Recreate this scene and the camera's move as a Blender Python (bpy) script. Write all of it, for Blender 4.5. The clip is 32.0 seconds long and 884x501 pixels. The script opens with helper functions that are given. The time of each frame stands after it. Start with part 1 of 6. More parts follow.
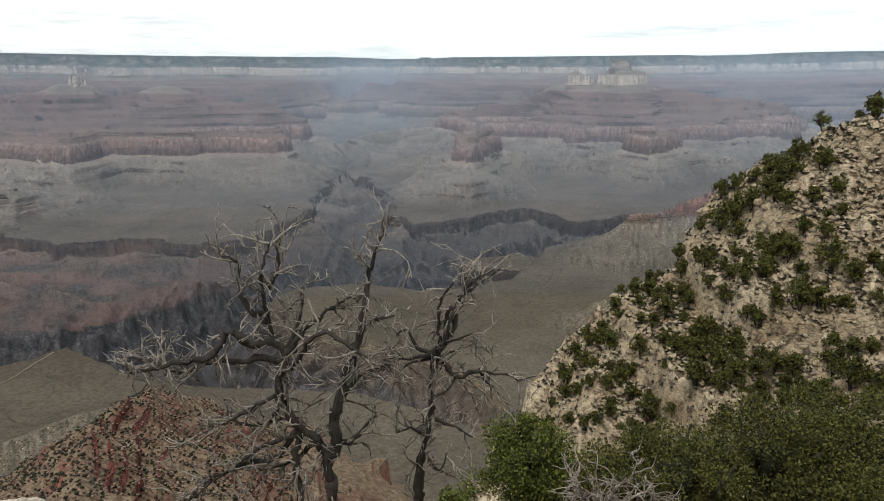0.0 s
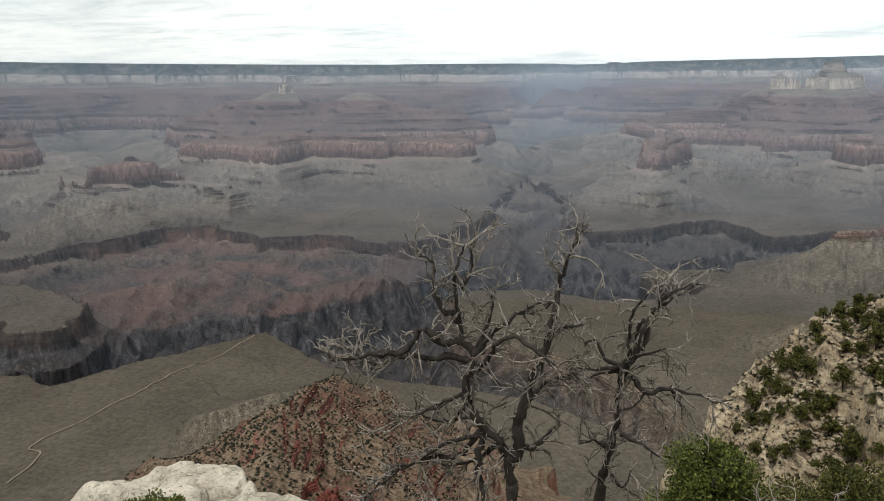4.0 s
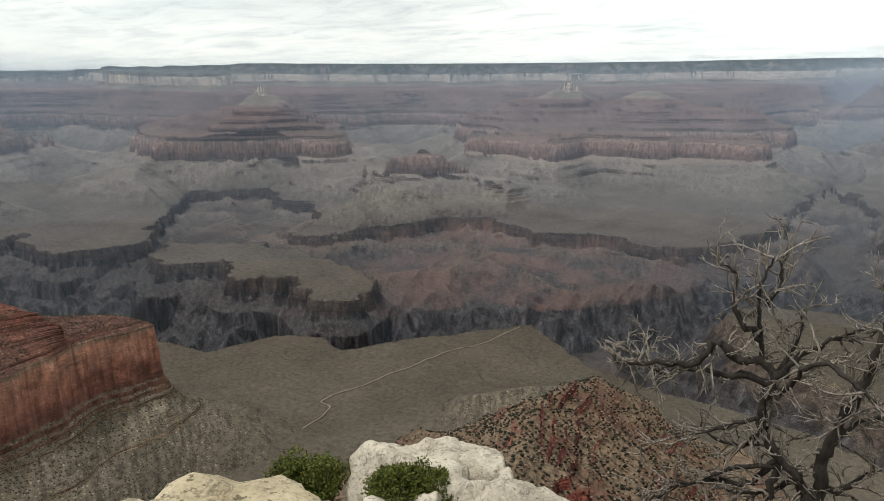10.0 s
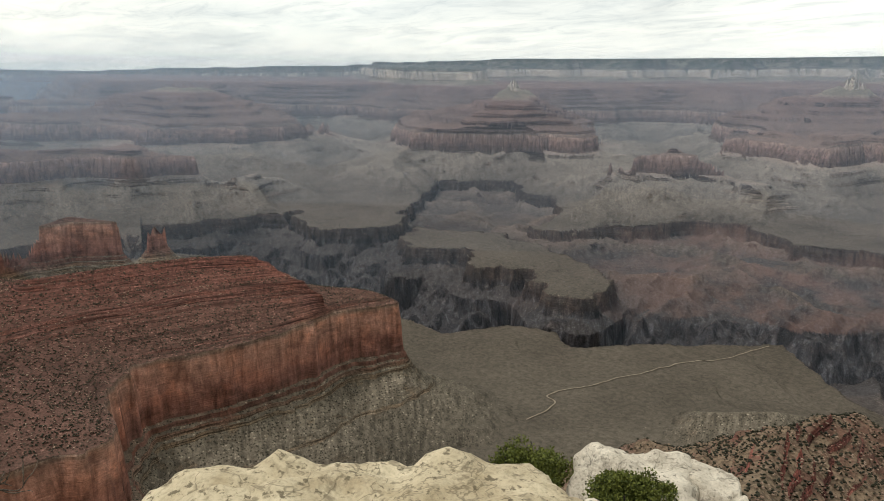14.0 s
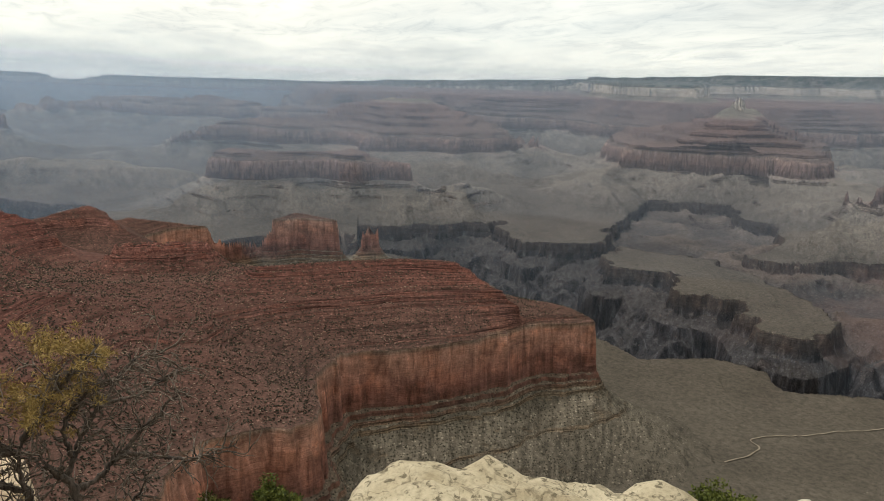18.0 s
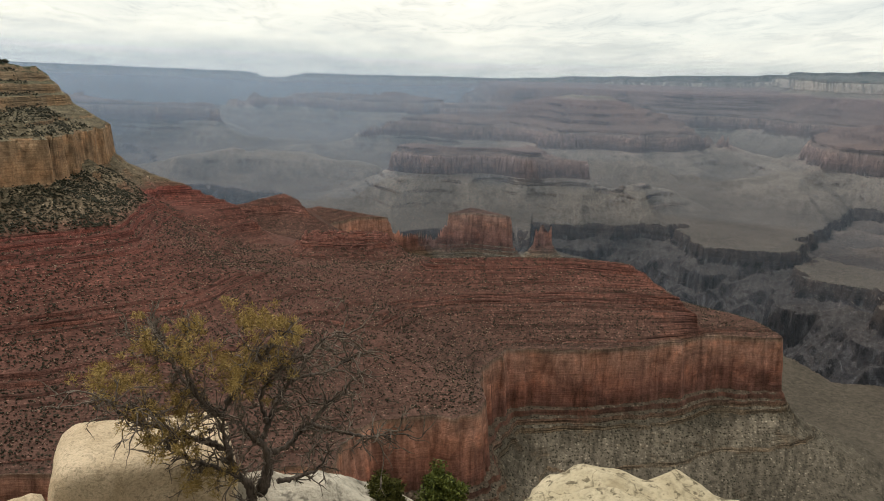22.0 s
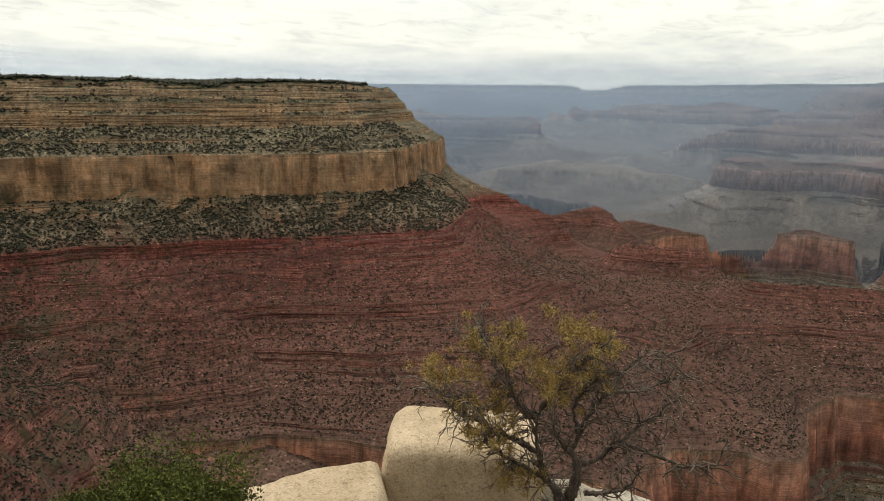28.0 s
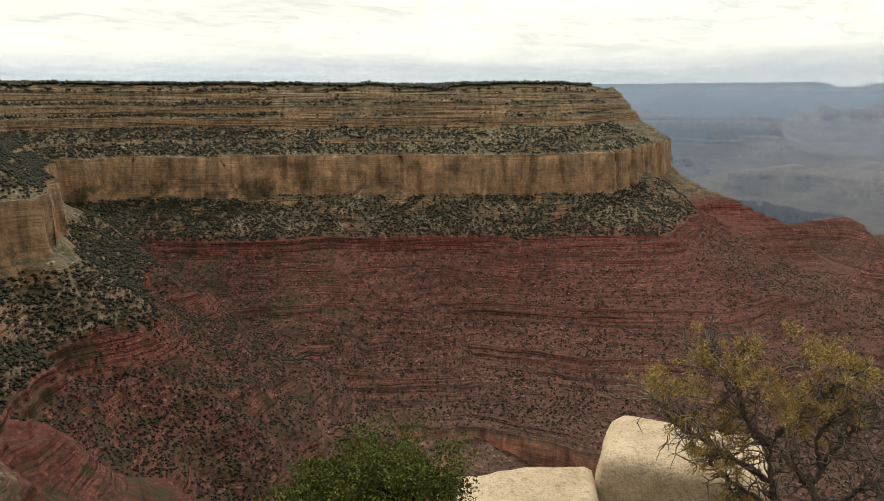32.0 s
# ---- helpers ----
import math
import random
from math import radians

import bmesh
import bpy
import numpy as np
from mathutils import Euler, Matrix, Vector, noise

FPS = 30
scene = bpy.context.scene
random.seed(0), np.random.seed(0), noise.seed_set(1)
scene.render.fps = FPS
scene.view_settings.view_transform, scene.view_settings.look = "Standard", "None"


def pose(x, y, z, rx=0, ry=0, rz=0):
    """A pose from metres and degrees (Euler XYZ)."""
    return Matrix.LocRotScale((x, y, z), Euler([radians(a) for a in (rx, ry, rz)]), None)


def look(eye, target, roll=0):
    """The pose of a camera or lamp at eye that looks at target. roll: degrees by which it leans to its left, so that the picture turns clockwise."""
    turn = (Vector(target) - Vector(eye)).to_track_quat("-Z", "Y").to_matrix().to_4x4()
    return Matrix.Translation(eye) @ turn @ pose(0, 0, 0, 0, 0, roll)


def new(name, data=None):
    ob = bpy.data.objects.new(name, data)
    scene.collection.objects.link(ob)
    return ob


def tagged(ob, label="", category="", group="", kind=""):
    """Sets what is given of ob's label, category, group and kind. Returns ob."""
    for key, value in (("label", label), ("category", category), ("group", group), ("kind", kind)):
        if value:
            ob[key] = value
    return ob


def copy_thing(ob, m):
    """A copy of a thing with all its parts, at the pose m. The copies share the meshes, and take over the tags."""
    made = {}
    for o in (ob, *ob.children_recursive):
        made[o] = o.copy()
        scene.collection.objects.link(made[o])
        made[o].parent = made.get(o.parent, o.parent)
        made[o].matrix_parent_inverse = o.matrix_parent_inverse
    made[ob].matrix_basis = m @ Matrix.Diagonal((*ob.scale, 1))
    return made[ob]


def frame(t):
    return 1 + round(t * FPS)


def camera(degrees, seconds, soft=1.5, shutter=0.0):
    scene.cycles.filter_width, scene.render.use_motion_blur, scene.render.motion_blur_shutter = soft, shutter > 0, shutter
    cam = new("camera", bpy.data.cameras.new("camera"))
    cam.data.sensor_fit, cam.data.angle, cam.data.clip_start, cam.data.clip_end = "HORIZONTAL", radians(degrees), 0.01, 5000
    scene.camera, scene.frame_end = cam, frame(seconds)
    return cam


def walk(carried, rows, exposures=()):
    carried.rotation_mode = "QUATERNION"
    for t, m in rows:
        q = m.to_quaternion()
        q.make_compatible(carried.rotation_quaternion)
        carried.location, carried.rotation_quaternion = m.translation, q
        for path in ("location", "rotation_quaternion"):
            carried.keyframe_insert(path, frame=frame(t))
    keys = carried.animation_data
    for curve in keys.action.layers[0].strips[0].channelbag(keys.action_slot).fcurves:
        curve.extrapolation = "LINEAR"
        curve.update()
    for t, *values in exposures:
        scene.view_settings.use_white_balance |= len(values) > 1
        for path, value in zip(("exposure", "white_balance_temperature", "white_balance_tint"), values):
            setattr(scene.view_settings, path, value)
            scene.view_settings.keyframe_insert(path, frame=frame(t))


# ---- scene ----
cam = camera(62.84, 32.0, soft=0.65)
EYE, REACH = 1.6, 0.5   # height of the eye, arm's length from the turning body
# seconds, turn to the left, pitch, roll
ROWS = [
    (0.0, -0.03, -12.42, 0.15),
    (0.5, 1.64, -12.40, -0.07),
    (1.0, 3.63, -12.37, -0.13),
    (1.5, 5.61, -12.39, -0.05),
    (2.0, 7.59, -12.37, 0.18),
    (2.5, 9.51, -12.23, 0.19),
    (4.5, 15.92, -11.86, 0.37),
    (5.0, 17.97, -11.89, 0.28),
    (5.5, 20.30, -11.91, 0.50),
    (6.0, 21.81, -11.72, 0.52),
    (6.5, 23.16, -11.61, 0.48),
    (7.0, 25.26, -11.59, 0.38),
    (7.5, 27.18, -11.66, 0.17),
    (8.0, 28.62, -11.80, -0.15),
    (8.5, 30.74, -11.75, -0.21),
    (9.0, 32.48, -11.82, -0.25),
    (9.5, 34.08, -12.04, -0.05),
    (10.0, 35.95, -11.94, 0.19),
    (10.5, 38.11, -11.95, 0.03),
    (11.0, 41.04, -11.69, 0.28),
    (11.5, 43.51, -11.56, 0.23),
    (12.0, 45.35, -11.73, -0.07),
    (12.5, 47.71, -11.96, -0.12),
    (13.0, 50.04, -12.00, -0.29),
    (13.5, 52.61, -12.14, -0.28),
    (14.0, 55.17, -12.34, -0.45),
    (14.5, 56.72, -11.83, -0.32),
    (16.5, 65.11, -11.65, -1.44),
    (17.0, 67.39, -11.31, -1.40),
    (17.5, 68.99, -11.26, -1.74),
    (18.0, 71.57, -11.60, -1.83),
    (18.5, 72.95, -11.70, -2.05),
    (19.0, 75.10, -11.94, -2.08),
    (19.5, 77.06, -12.23, -2.10),
    (20.0, 78.88, -12.41, -2.06),
    (20.5, 80.08, -12.23, -2.22),
    (21.0, 81.68, -12.20, -2.43),
    (21.5, 83.42, -12.25, -2.24),
    (22.0, 85.47, -12.29, -1.92),
    (22.5, 87.16, -12.15, -1.78),
    (23.0, 90.08, -11.75, -1.48),
    (23.5, 91.95, -11.70, -1.38),
    (24.0, 94.00, -11.54, -1.29),
    (24.5, 96.29, -11.28, -1.24),
    (25.0, 98.07, -11.22, -1.36),
    (25.5, 100.45, -11.58, -1.23),
    (26.0, 103.39, -11.99, -0.92),
    (26.5, 104.88, -12.10, -1.24),
    (28.5, 111.77, -12.03, -0.66),
    (29.0, 113.88, -12.34, -1.09),
    (29.5, 117.01, -11.93, -0.65),
    (30.0, 119.17, -11.61, 0.28),
    (30.5, 121.03, -11.63, 0.94),
    (31.0, 123.05, -11.79, 1.02),
    (31.5, 124.52, -11.80, 0.53),
    (32.0, 127.06, -11.81, 0.16),
]
walk(cam, [(t, pose(-REACH * math.sin(radians(yaw)), REACH * math.cos(radians(yaw)), EYE, 90 + pitch, roll, yaw))
           for t, yaw, pitch, roll in ROWS],
     [(0, 0.04, 6220, 10), (6, -0.04, 6260, 10), (9, -0.02, 6300, 10), (13, 0.0, 6420, 10), (19, -0.08, 6540, 10), (25, -0.10, 6680, 10), (32, 0.0, 6760, 10)])

# ---- world, sun, haze ----
SUN_AZ, SUN_EL = 150.0, 64.0       # degrees to the left of the first view, degrees above the horizon


def nodes_of(owner):
    owner.use_nodes = True
    owner.node_tree.nodes.clear()
    return owner.node_tree.nodes, owner.node_tree.links


def build_world():
    world = bpy.data.worlds.new("overcast_sky")
    scene.world = world
    n, l = nodes_of(world)
    out, bg = n.new("ShaderNodeOutputWorld"), n.new("ShaderNodeBackground")
    sky = n.new("ShaderNodeTexSky")
    sky.sky_type, sky.sun_disc = "NISHITA", False
    sky.sun_elevation, sky.sun_rotation = radians(SUN_EL), radians(-SUN_AZ)
    scale = n.new("ShaderNodeMix")
    scale.data_type, scale.blend_type = "RGBA", "MULTIPLY"
    scale.inputs[0].default_value = 1.0
    scale.inputs[7].default_value = (0.14, 0.14, 0.14, 1)
    tc, sep = n.new("ShaderNodeTexCoord"), n.new("ShaderNodeSeparateXYZ")
    l.new(tc.outputs["Generated"], sep.inputs[0])
    # the cloud deck: a flat layer seen in perspective
    top = n.new("ShaderNodeMath")
    top.operation = "MAXIMUM"
    top.inputs[1].default_value = 0.0
    l.new(sep.outputs["Z"], top.inputs[0])
    up = n.new("ShaderNodeMath")
    up.operation = "ADD"
    up.inputs[1].default_value = 0.07
    l.new(top.outputs[0], up.inputs[0])
    div = [n.new("ShaderNodeMath") for _ in range(2)]
    for d, axis in zip(div, "XY"):
        d.operation = "DIVIDE"
        l.new(sep.outputs[axis], d.inputs[0])
        l.new(up.outputs[0], d.inputs[1])
    plane = n.new("ShaderNodeCombineXYZ")
    for i, d in enumerate(div):
        l.new(d.outputs[0], plane.inputs[i])

    def layer(scale_xy, detail, rough, spots, offset, warp=0.6):
        m = n.new("ShaderNodeMapping")
        m.inputs["Scale"].default_value = (*scale_xy, 1)
        m.inputs["Location"].default_value = offset
        m.inputs["Rotation"].default_value = (0, 0, 0.5)
        l.new(plane.outputs[0], m.inputs["Vector"])
        t = n.new("ShaderNodeTexNoise")
        t.inputs["Scale"].default_value, t.inputs["Detail"].default_value = 1.0, detail
        t.inputs["Roughness"].default_value, t.inputs["Distortion"].default_value = rough, warp
        l.new(m.outputs[0], t.inputs["Vector"])
        r = n.new("ShaderNodeValToRGB")
        r.color_ramp.elements.remove(r.color_ramp.elements[1])
        for k, (p, c) in enumerate(spots):
            e = r.color_ramp.elements[0] if k == 0 else r.color_ramp.elements.new(p)
            e.position, e.color = p, (*c, 1)
        l.new(t.outputs["Fac"], r.inputs[0])
        return r

    body = layer((0.34, 0.5), 7, 0.6, CLOUD_BODY, (3.1, 0.4, 0))
    fine = layer((1.6, 2.6), 7, 0.65, CLOUD_FINE, (0, 7, 0), 1.2)
    gaps = layer((0.12, 0.30), 5, 0.6, CLOUD_GAPS, (5, 2, 0))
    mul = n.new("ShaderNodeMix")
    mul.data_type, mul.blend_type = "RGBA", "MULTIPLY"
    mul.inputs[0].default_value = 1.0
    l.new(body.outputs[0], mul.inputs[6])
    l.new(fine.outputs[0], mul.inputs[7])
    # the deck is thinner towards the north-east
    dot = n.new("ShaderNodeVectorMath")
    dot.operation = "DOT_PRODUCT"
    l.new(tc.outputs["Generated"], dot.inputs[0])
    a, e = radians(-25.0), radians(12.0)
    dot.inputs[1].default_value = (-math.sin(a) * math.cos(e), math.cos(a) * math.cos(e), math.sin(e))
    glow = n.new("ShaderNodeMapRange")
    glow.inputs[1].default_value, glow.inputs[2].default_value = 0.45, 1.0
    glow.inputs[3].default_value, glow.inputs[4].default_value = 1.0, GLOW
    l.new(dot.outputs["Value"], glow.inputs[0])
    low = n.new("ShaderNodeMapRange")        # thin high cloud: brighter towards the horizon
    low.interpolation_type = "SMOOTHSTEP"
    low.inputs[1].default_value, low.inputs[2].default_value = 0.05, 0.75
    low.inputs[3].default_value, low.inputs[4].default_value = HORIZON
    l.new(sep.outputs["Z"], low.inputs[0])
    both = n.new("ShaderNodeMath")
    both.operation = "MULTIPLY"
    l.new(glow.outputs[0], both.inputs[0])
    l.new(low.outputs[0], both.inputs[1])
    lit = n.new("ShaderNodeVectorMath")
    lit.operation = "SCALE"
    l.new(mul.outputs[2], lit.inputs[0])
    l.new(both.outputs[0], lit.inputs["Scale"])
    l.new(sky.outputs[0], scale.inputs[6])
    mix = n.new("ShaderNodeMix")
    mix.data_type = "RGBA"
    l.new(gaps.outputs[0], mix.inputs[0])
    l.new(scale.outputs[2], mix.inputs[6])
    l.new(lit.outputs[0], mix.inputs[7])
    l.new(mix.outputs[2], bg.inputs[0])
    bg.inputs[1].default_value = SKY
    l.new(bg.outputs[0], out.inputs[0])


SKY, GLOW, HORIZON = 1.1, 1.25, (1.08, 0.68)
HAZE = [(3080, 0.055), (3350, 0.065), (3600, 0.08), (3850, 0.09), (4100, 0.11), (4380, 0.14), (4620, 0.35)]
HAZE_TINT = (0.62, 0.78, 1.0)
CLOUD_BODY = [(0.30, (0.64, 0.67, 0.655)), (0.42, (0.83, 0.845, 0.795)), (0.54, (0.945, 0.945, 0.87)), (0.8, (1.10, 1.08, 0.98))]
CLOUD_FINE = [(0.34, (0.80, 0.82, 0.83)), (0.48, (0.94, 0.95, 0.94)), (0.6, (1.0, 1.0, 0.98))]
CLOUD_GAPS = [(0.30, (0.82, 0.82, 0.82)), (0.5, (1, 1, 1))]
build_world()
sun_data = bpy.data.lights.new("veiled_sun", "SUN")
sun_data.energy, sun_data.angle, sun_data.color = 2.4, radians(12), (1.0, 0.95, 0.88)
sun = new("veiled_sun", sun_data)
sun.matrix_world = look((-300 * math.sin(radians(SUN_AZ)), 300 * math.cos(radians(SUN_AZ)), 300 * math.tan(radians(SUN_EL))), (0, 0, 0))


# ---- materials ----
def material(name):
    m = bpy.data.materials.new(name)
    n, l = nodes_of(m)
    out, b = n.new("ShaderNodeOutputMaterial"), n.new("ShaderNodeBsdfPrincipled")
    l.new(b.outputs[0], out.inputs[0])
    return m, n, l, b


def noise_node(n, l, vector, size, detail=5, rough=0.55, stretch=(1, 1, 1), warp=0.0):
    t = n.new("ShaderNodeTexNoise")
    t.inputs["Detail"].default_value, t.inputs["Roughness"].default_value = detail, rough
    t.inputs["Scale"].default_value, t.inputs["Distortion"].default_value = 1.0, warp
    m = n.new("ShaderNodeMapping")
    m.inputs["Scale"].default_value = tuple(s / size for s in stretch)
    l.new(vector, m.inputs["Vector"])
    l.new(m.outputs[0], t.inputs["Vector"])
    return t


def ramp(n, l, fac, stops, smooth="LINEAR"):
    r = n.new("ShaderNodeValToRGB")
    r.color_ramp.interpolation = smooth
    r.color_ramp.elements.remove(r.color_ramp.elements[1])
    for k, (p, c) in enumerate(stops):
        e = r.color_ramp.elements[0] if k == 0 else r.color_ramp.elements.new(p)
        e.position = p
        e.color = (*c, 1) if isinstance(c, tuple) else (c, c, c, 1)
    l.new(fac, r.inputs[0])
    return r.outputs[0]


def blend(n, l, fac, a, b, kind="MIX"):
    m = n.new("ShaderNodeMix")
    m.data_type, m.blend_type = "RGBA", kind
    for i, v in ((0, fac), (6, a), (7, b)):
        if isinstance(v, (int, float)):
            m.inputs[i].default_value = v if i == 0 else (v, v, v, 1)
        elif isinstance(v, tuple):
            m.inputs[i].default_value = (*v, 1)
        else:
            l.new(v, m.inputs[i])
    return m.outputs[2]


def calc(n, l, kind, a, b=0.0, c=0.0):
    m = n.new("ShaderNodeMath")
    m.operation = kind
    for i, v in enumerate((a, b, c)):
        if isinstance(v, (int, float)):
            m.inputs[i].default_value = v
        else:
            l.new(v, m.inputs[i])
    return m.outputs[0]


# ---- the canyon: strata, plan, relief ----
rng = np.random.default_rng(7)
TABLE = rng.random((256, 256)).astype(np.float32) * 2 - 1


def wave(x, y, size, seed=0):
    """Smooth noise from -1 to 1 whose lumps are size across."""
    u, v = x / size + seed * 17.31, y / size - seed * 9.17
    iu, iv = np.floor(u).astype(np.int64), np.floor(v).astype(np.int64)
    fu, fv = u - iu, v - iv
    fu, fv = fu * fu * (3 - 2 * fu), fv * fv * (3 - 2 * fv)
    a, b = TABLE[iu & 255, iv & 255], TABLE[(iu + 1) & 255, iv & 255]
    c, d = TABLE[iu & 255, (iv + 1) & 255], TABLE[(iu + 1) & 255, (iv + 1) & 255]
    return (a + (b - a) * fu) * (1 - fv) + (c + (d - c) * fu) * fv


def blocks(x, y, size, seed=0):
    """Broken rock: every block of about that size has its own height, from -1 to 1."""
    u, v = x / size + seed * 7.7, y / size + seed * 3.3
    iu, iv = np.floor(u).astype(np.int64), np.floor(v).astype(np.int64)
    best, tall = np.full(x.shape, 9.0), np.zeros(x.shape)
    for a in (-1, 0, 1):
        for b in (-1, 0, 1):
            cu, cv = (iu + a) & 255, (iv + b) & 255
            d = (iu + a + 0.5 + 0.45 * TABLE[cu, cv] - u) ** 2 + (iv + b + 0.5 + 0.45 * TABLE[cv, cu] - v) ** 2
            near = d < best
            best, tall = np.where(near, d, best), np.where(near, TABLE[(cu * 3 + 11) & 255, (cv * 5 + 7) & 255], tall)
    return tall


def strata_profile():
    """The staircase of beds: distance outwards from the middle of the pale sandstone cliff, and height against the rim."""
    steps = [(-400, 46), (-185, 40), (-176, 22), (-168, 16), (-160, -6), (-140, -14), (-134, -38), (-118, -46), (-112, -72), (-100, -80),
             (-60, -104), (-56, -112), (-14, -134), (-2, -140), (2, -190), (8, -240), (60, -278), (140, -325)]
    ledges = [(-325, -336), (-339, -352), (-355, -364), (-369, -379), (-386, -389), (-424, -427), (-441, -449), (-453, -463), (-467, -470), (-489, -493),
              (-506, -516), (-519, -529), (-534, -540), (-545, -548), (-596, -600)]
    s, z = 140.0, -325.0
    gentle = (420.0 - 2.0 * len(ledges)) / (285.0 - sum(a - b for a, b in ledges))
    for a, b in ledges:
        s += (z - a) * gentle
        steps.append((s, a))
        s, z = s + 2.0, b
        steps.append((s, b))
    steps.append((560, -610))
    steps += [(563, -640), (568, -690), (573, -756), (584, -762), (586, -774), (597, -780), (599, -792), (611, -798), (613, -808), (700, -862), (702, -869), (790, -910), (900, -957), (1010, -1000),
              (1090, -1012), (1230, -1500)]
    return np.array(steps, float)


STEPS = strata_profile()
# across the river the beds get fewer, thicker cliffs, coarsened to fit the camera's view
STEPS_ACROSS = np.concatenate([STEPS[STEPS[:, 1] >= -325], np.array([
    (225, -366), (231, -402), (318, -436), (324, -472), (405, -500), (411, -538), (530, -580), (536, -612), (564, -640), (574, -690), (578, -735), (584, -768),
    (628, -796), (632, -818), (740, -858), (744, -872), (860, -932), (864, -946), (1010, -1000), (1090, -1012), (1230, -1500)], float)])
GROUPS = [(float(np.interp(-z, -STEPS[:, 1], STEPS[:, 0])), z) for z in (-389, -424, -470, -489, -548)]
EVEN = np.array([(-185, 40), (-100, -80), (-10, -135), (6, -240), (140, -325), *GROUPS, (560, -610), (573, -756), (604, -792), (790, -910), (1010, -1000), (1090, -1012), (1230, -1500)], float)


def beds(s, crisp=1.0, steps=STEPS):
    """Height of the staircase; where crisp is low, rubble hides the ledges."""
    return np.interp(s, steps[:, 0], steps[:, 1]) * crisp + np.interp(s, EVEN[:, 0], EVEN[:, 1]) * (1 - crisp)


def out_to(z):
    return np.interp(-np.asarray(z, float), -EVEN[:, 1], EVEN[:, 0])


def lift(r):
    """The beds rise away from the viewpoint."""
    return np.minimum(0.05 * np.maximum(r - 2500.0, 0), 600.0)


def plan(pairs):
    a = np.array(pairs, float)
    t = np.radians(a[:, 0])
    xy = np.stack([-a[:, 1] * np.sin(t), a[:, 1] * np.cos(t)], 1)
    return np.concatenate([xy, a[:, 2:]], 1)


def to_line(x, y, pts, closed=False):
    """Distance to a line and, where the line carries heights, the height of its nearest stretches."""
    best, tall, weight = np.full(x.shape, 1e9), np.zeros(x.shape), np.full(x.shape, 1e-30)
    m = len(pts)
    for i in range(m if closed else m - 1):
        a, b = pts[i], pts[(i + 1) % m]
        dx, dy = b[0] - a[0], b[1] - a[1]
        t = np.clip(((x - a[0]) * dx + (y - a[1]) * dy) / (dx * dx + dy * dy + 1e-9), 0, 1)
        d = np.hypot(x - a[0] - t * dx, y - a[1] - t * dy)
        best = np.minimum(best, d)
        if pts.shape[1] > 2:
            w = 1 / (d * d + 4) ** 3
            tall, weight = tall + w * (a[2] + t * (b[2] - a[2])), weight + w
    return best, tall / weight


def to_area(x, y, pts):
    """Signed distance to an outline, below nought within."""
    d, _ = to_line(x, y, pts, True)
    odd = np.zeros(x.shape, bool)
    m = len(pts)
    for i in range(m):
        (xa, ya), (xb, yb) = pts[i][:2], pts[(i + 1) % m][:2]
        if ya == yb:
            continue
        cross = (ya > y) != (yb > y)
        odd ^= cross & (x < (xb - xa) * (y - ya) / (yb - ya) + xa)
    return np.where(odd, -d, d)


# all outlines: degrees to the left of the first view, metres from the viewpoint (, height)
RIVER = plan([(140, 14000), (118, 8200), (104, 5900), (92, 5000), (78, 4900), (70, 4650), (66, 4300), (60, 3700), (53, 3380), (46, 3150), (40, 3250),
              (33, 3450), (27, 3500), (21, 3600), (15, 3900), (9, 4150), (3, 4150), (-3, 4350), (-9, 4750), (-16, 5050), (-24, 5900), (-38, 6800)])
SOUTH_BENCH = plan([(85, 4300), (76, 4350), (69, 3990), (64.7, 3546), (60.5, 3204), (54.9, 2909), (50, 3010), (45.7, 2960), (44.5, 2778), (40, 2865),
                    (33.3, 2984), (28.8, 3060), (26.5, 2850), (24, 2640), (20, 2560), (17.5, 2900), (16, 3250), (12, 3575), (6.6, 3580), (0.2, 3420),
                    (-5.3, 3661), (-9.3, 4380), (-15.8, 4760), (-26, 5500), (-50, 6300), (-60, 900), (20, 700), (80, 900), (120, 900), (120, 4200)])
NORTH_BENCH = plan([(66, 5440), (65, 4753), (60.6, 4873), (58.6, 4950), (57.6, 5600), (56.4, 6800), (53.6, 6700), (49.3, 6700), (48.3, 6020), (44.8, 5930), (45.2, 5250),
                    (47.2, 4795), (41.6, 5015), (36, 5387), (31.8, 5385), (28, 4793), (24, 4775), (19.4, 4610), (15, 4640), (13.5, 4950),
                    (10.4, 5857), (8.6, 6650), (7.4, 7600), (6.2, 6500), (4.2, 5358), (2, 4883), (-3.4, 5150), (-6.6, 5261), (-11, 4855), (-15.3, 5273),
                    (-21, 5813), (-50, 7300), (-50, 40000), (-10, 40000), (30, 40000), (70, 40000), (112, 40000), (106.6, 7455), (99.8, 6337), (93.7, 6677), (91.4, 5600), (82, 5350), (74.2, 4990)])
TAN_BENCH = plan([(57.8, 4299), (52.8, 4217), (52.2, 3890), (48, 3880), (45.5, 3472), (43, 3443), (41.7, 3690), (44.6, 4150), (49.5, 4650), (57.0, 4800)])
SIDE_CANYONS = [  # a line with the height of its floor, and how wide the floor is
    (plan([(8.5, 4150, -1350), (6.4, 4700, -1270), (7.2, 5200, -1200), (6.0, 5700, -1140), (7.8, 6500, -1080), (6.6, 7400, -1010), (8.0, 8600, -930), (6.8, 10000, -830),
           (8.4, 11500, -700), (5, 14000, -400)]), 30),
    (plan([(19.5, 3500, -1370), (17, 2750, -1260), (10, 2560, -1190), (4, 2400, -1140), (-1.5, 2170, -1070), (-5, 1950, -1000), (-9, 1800, -940)]), 18),
]
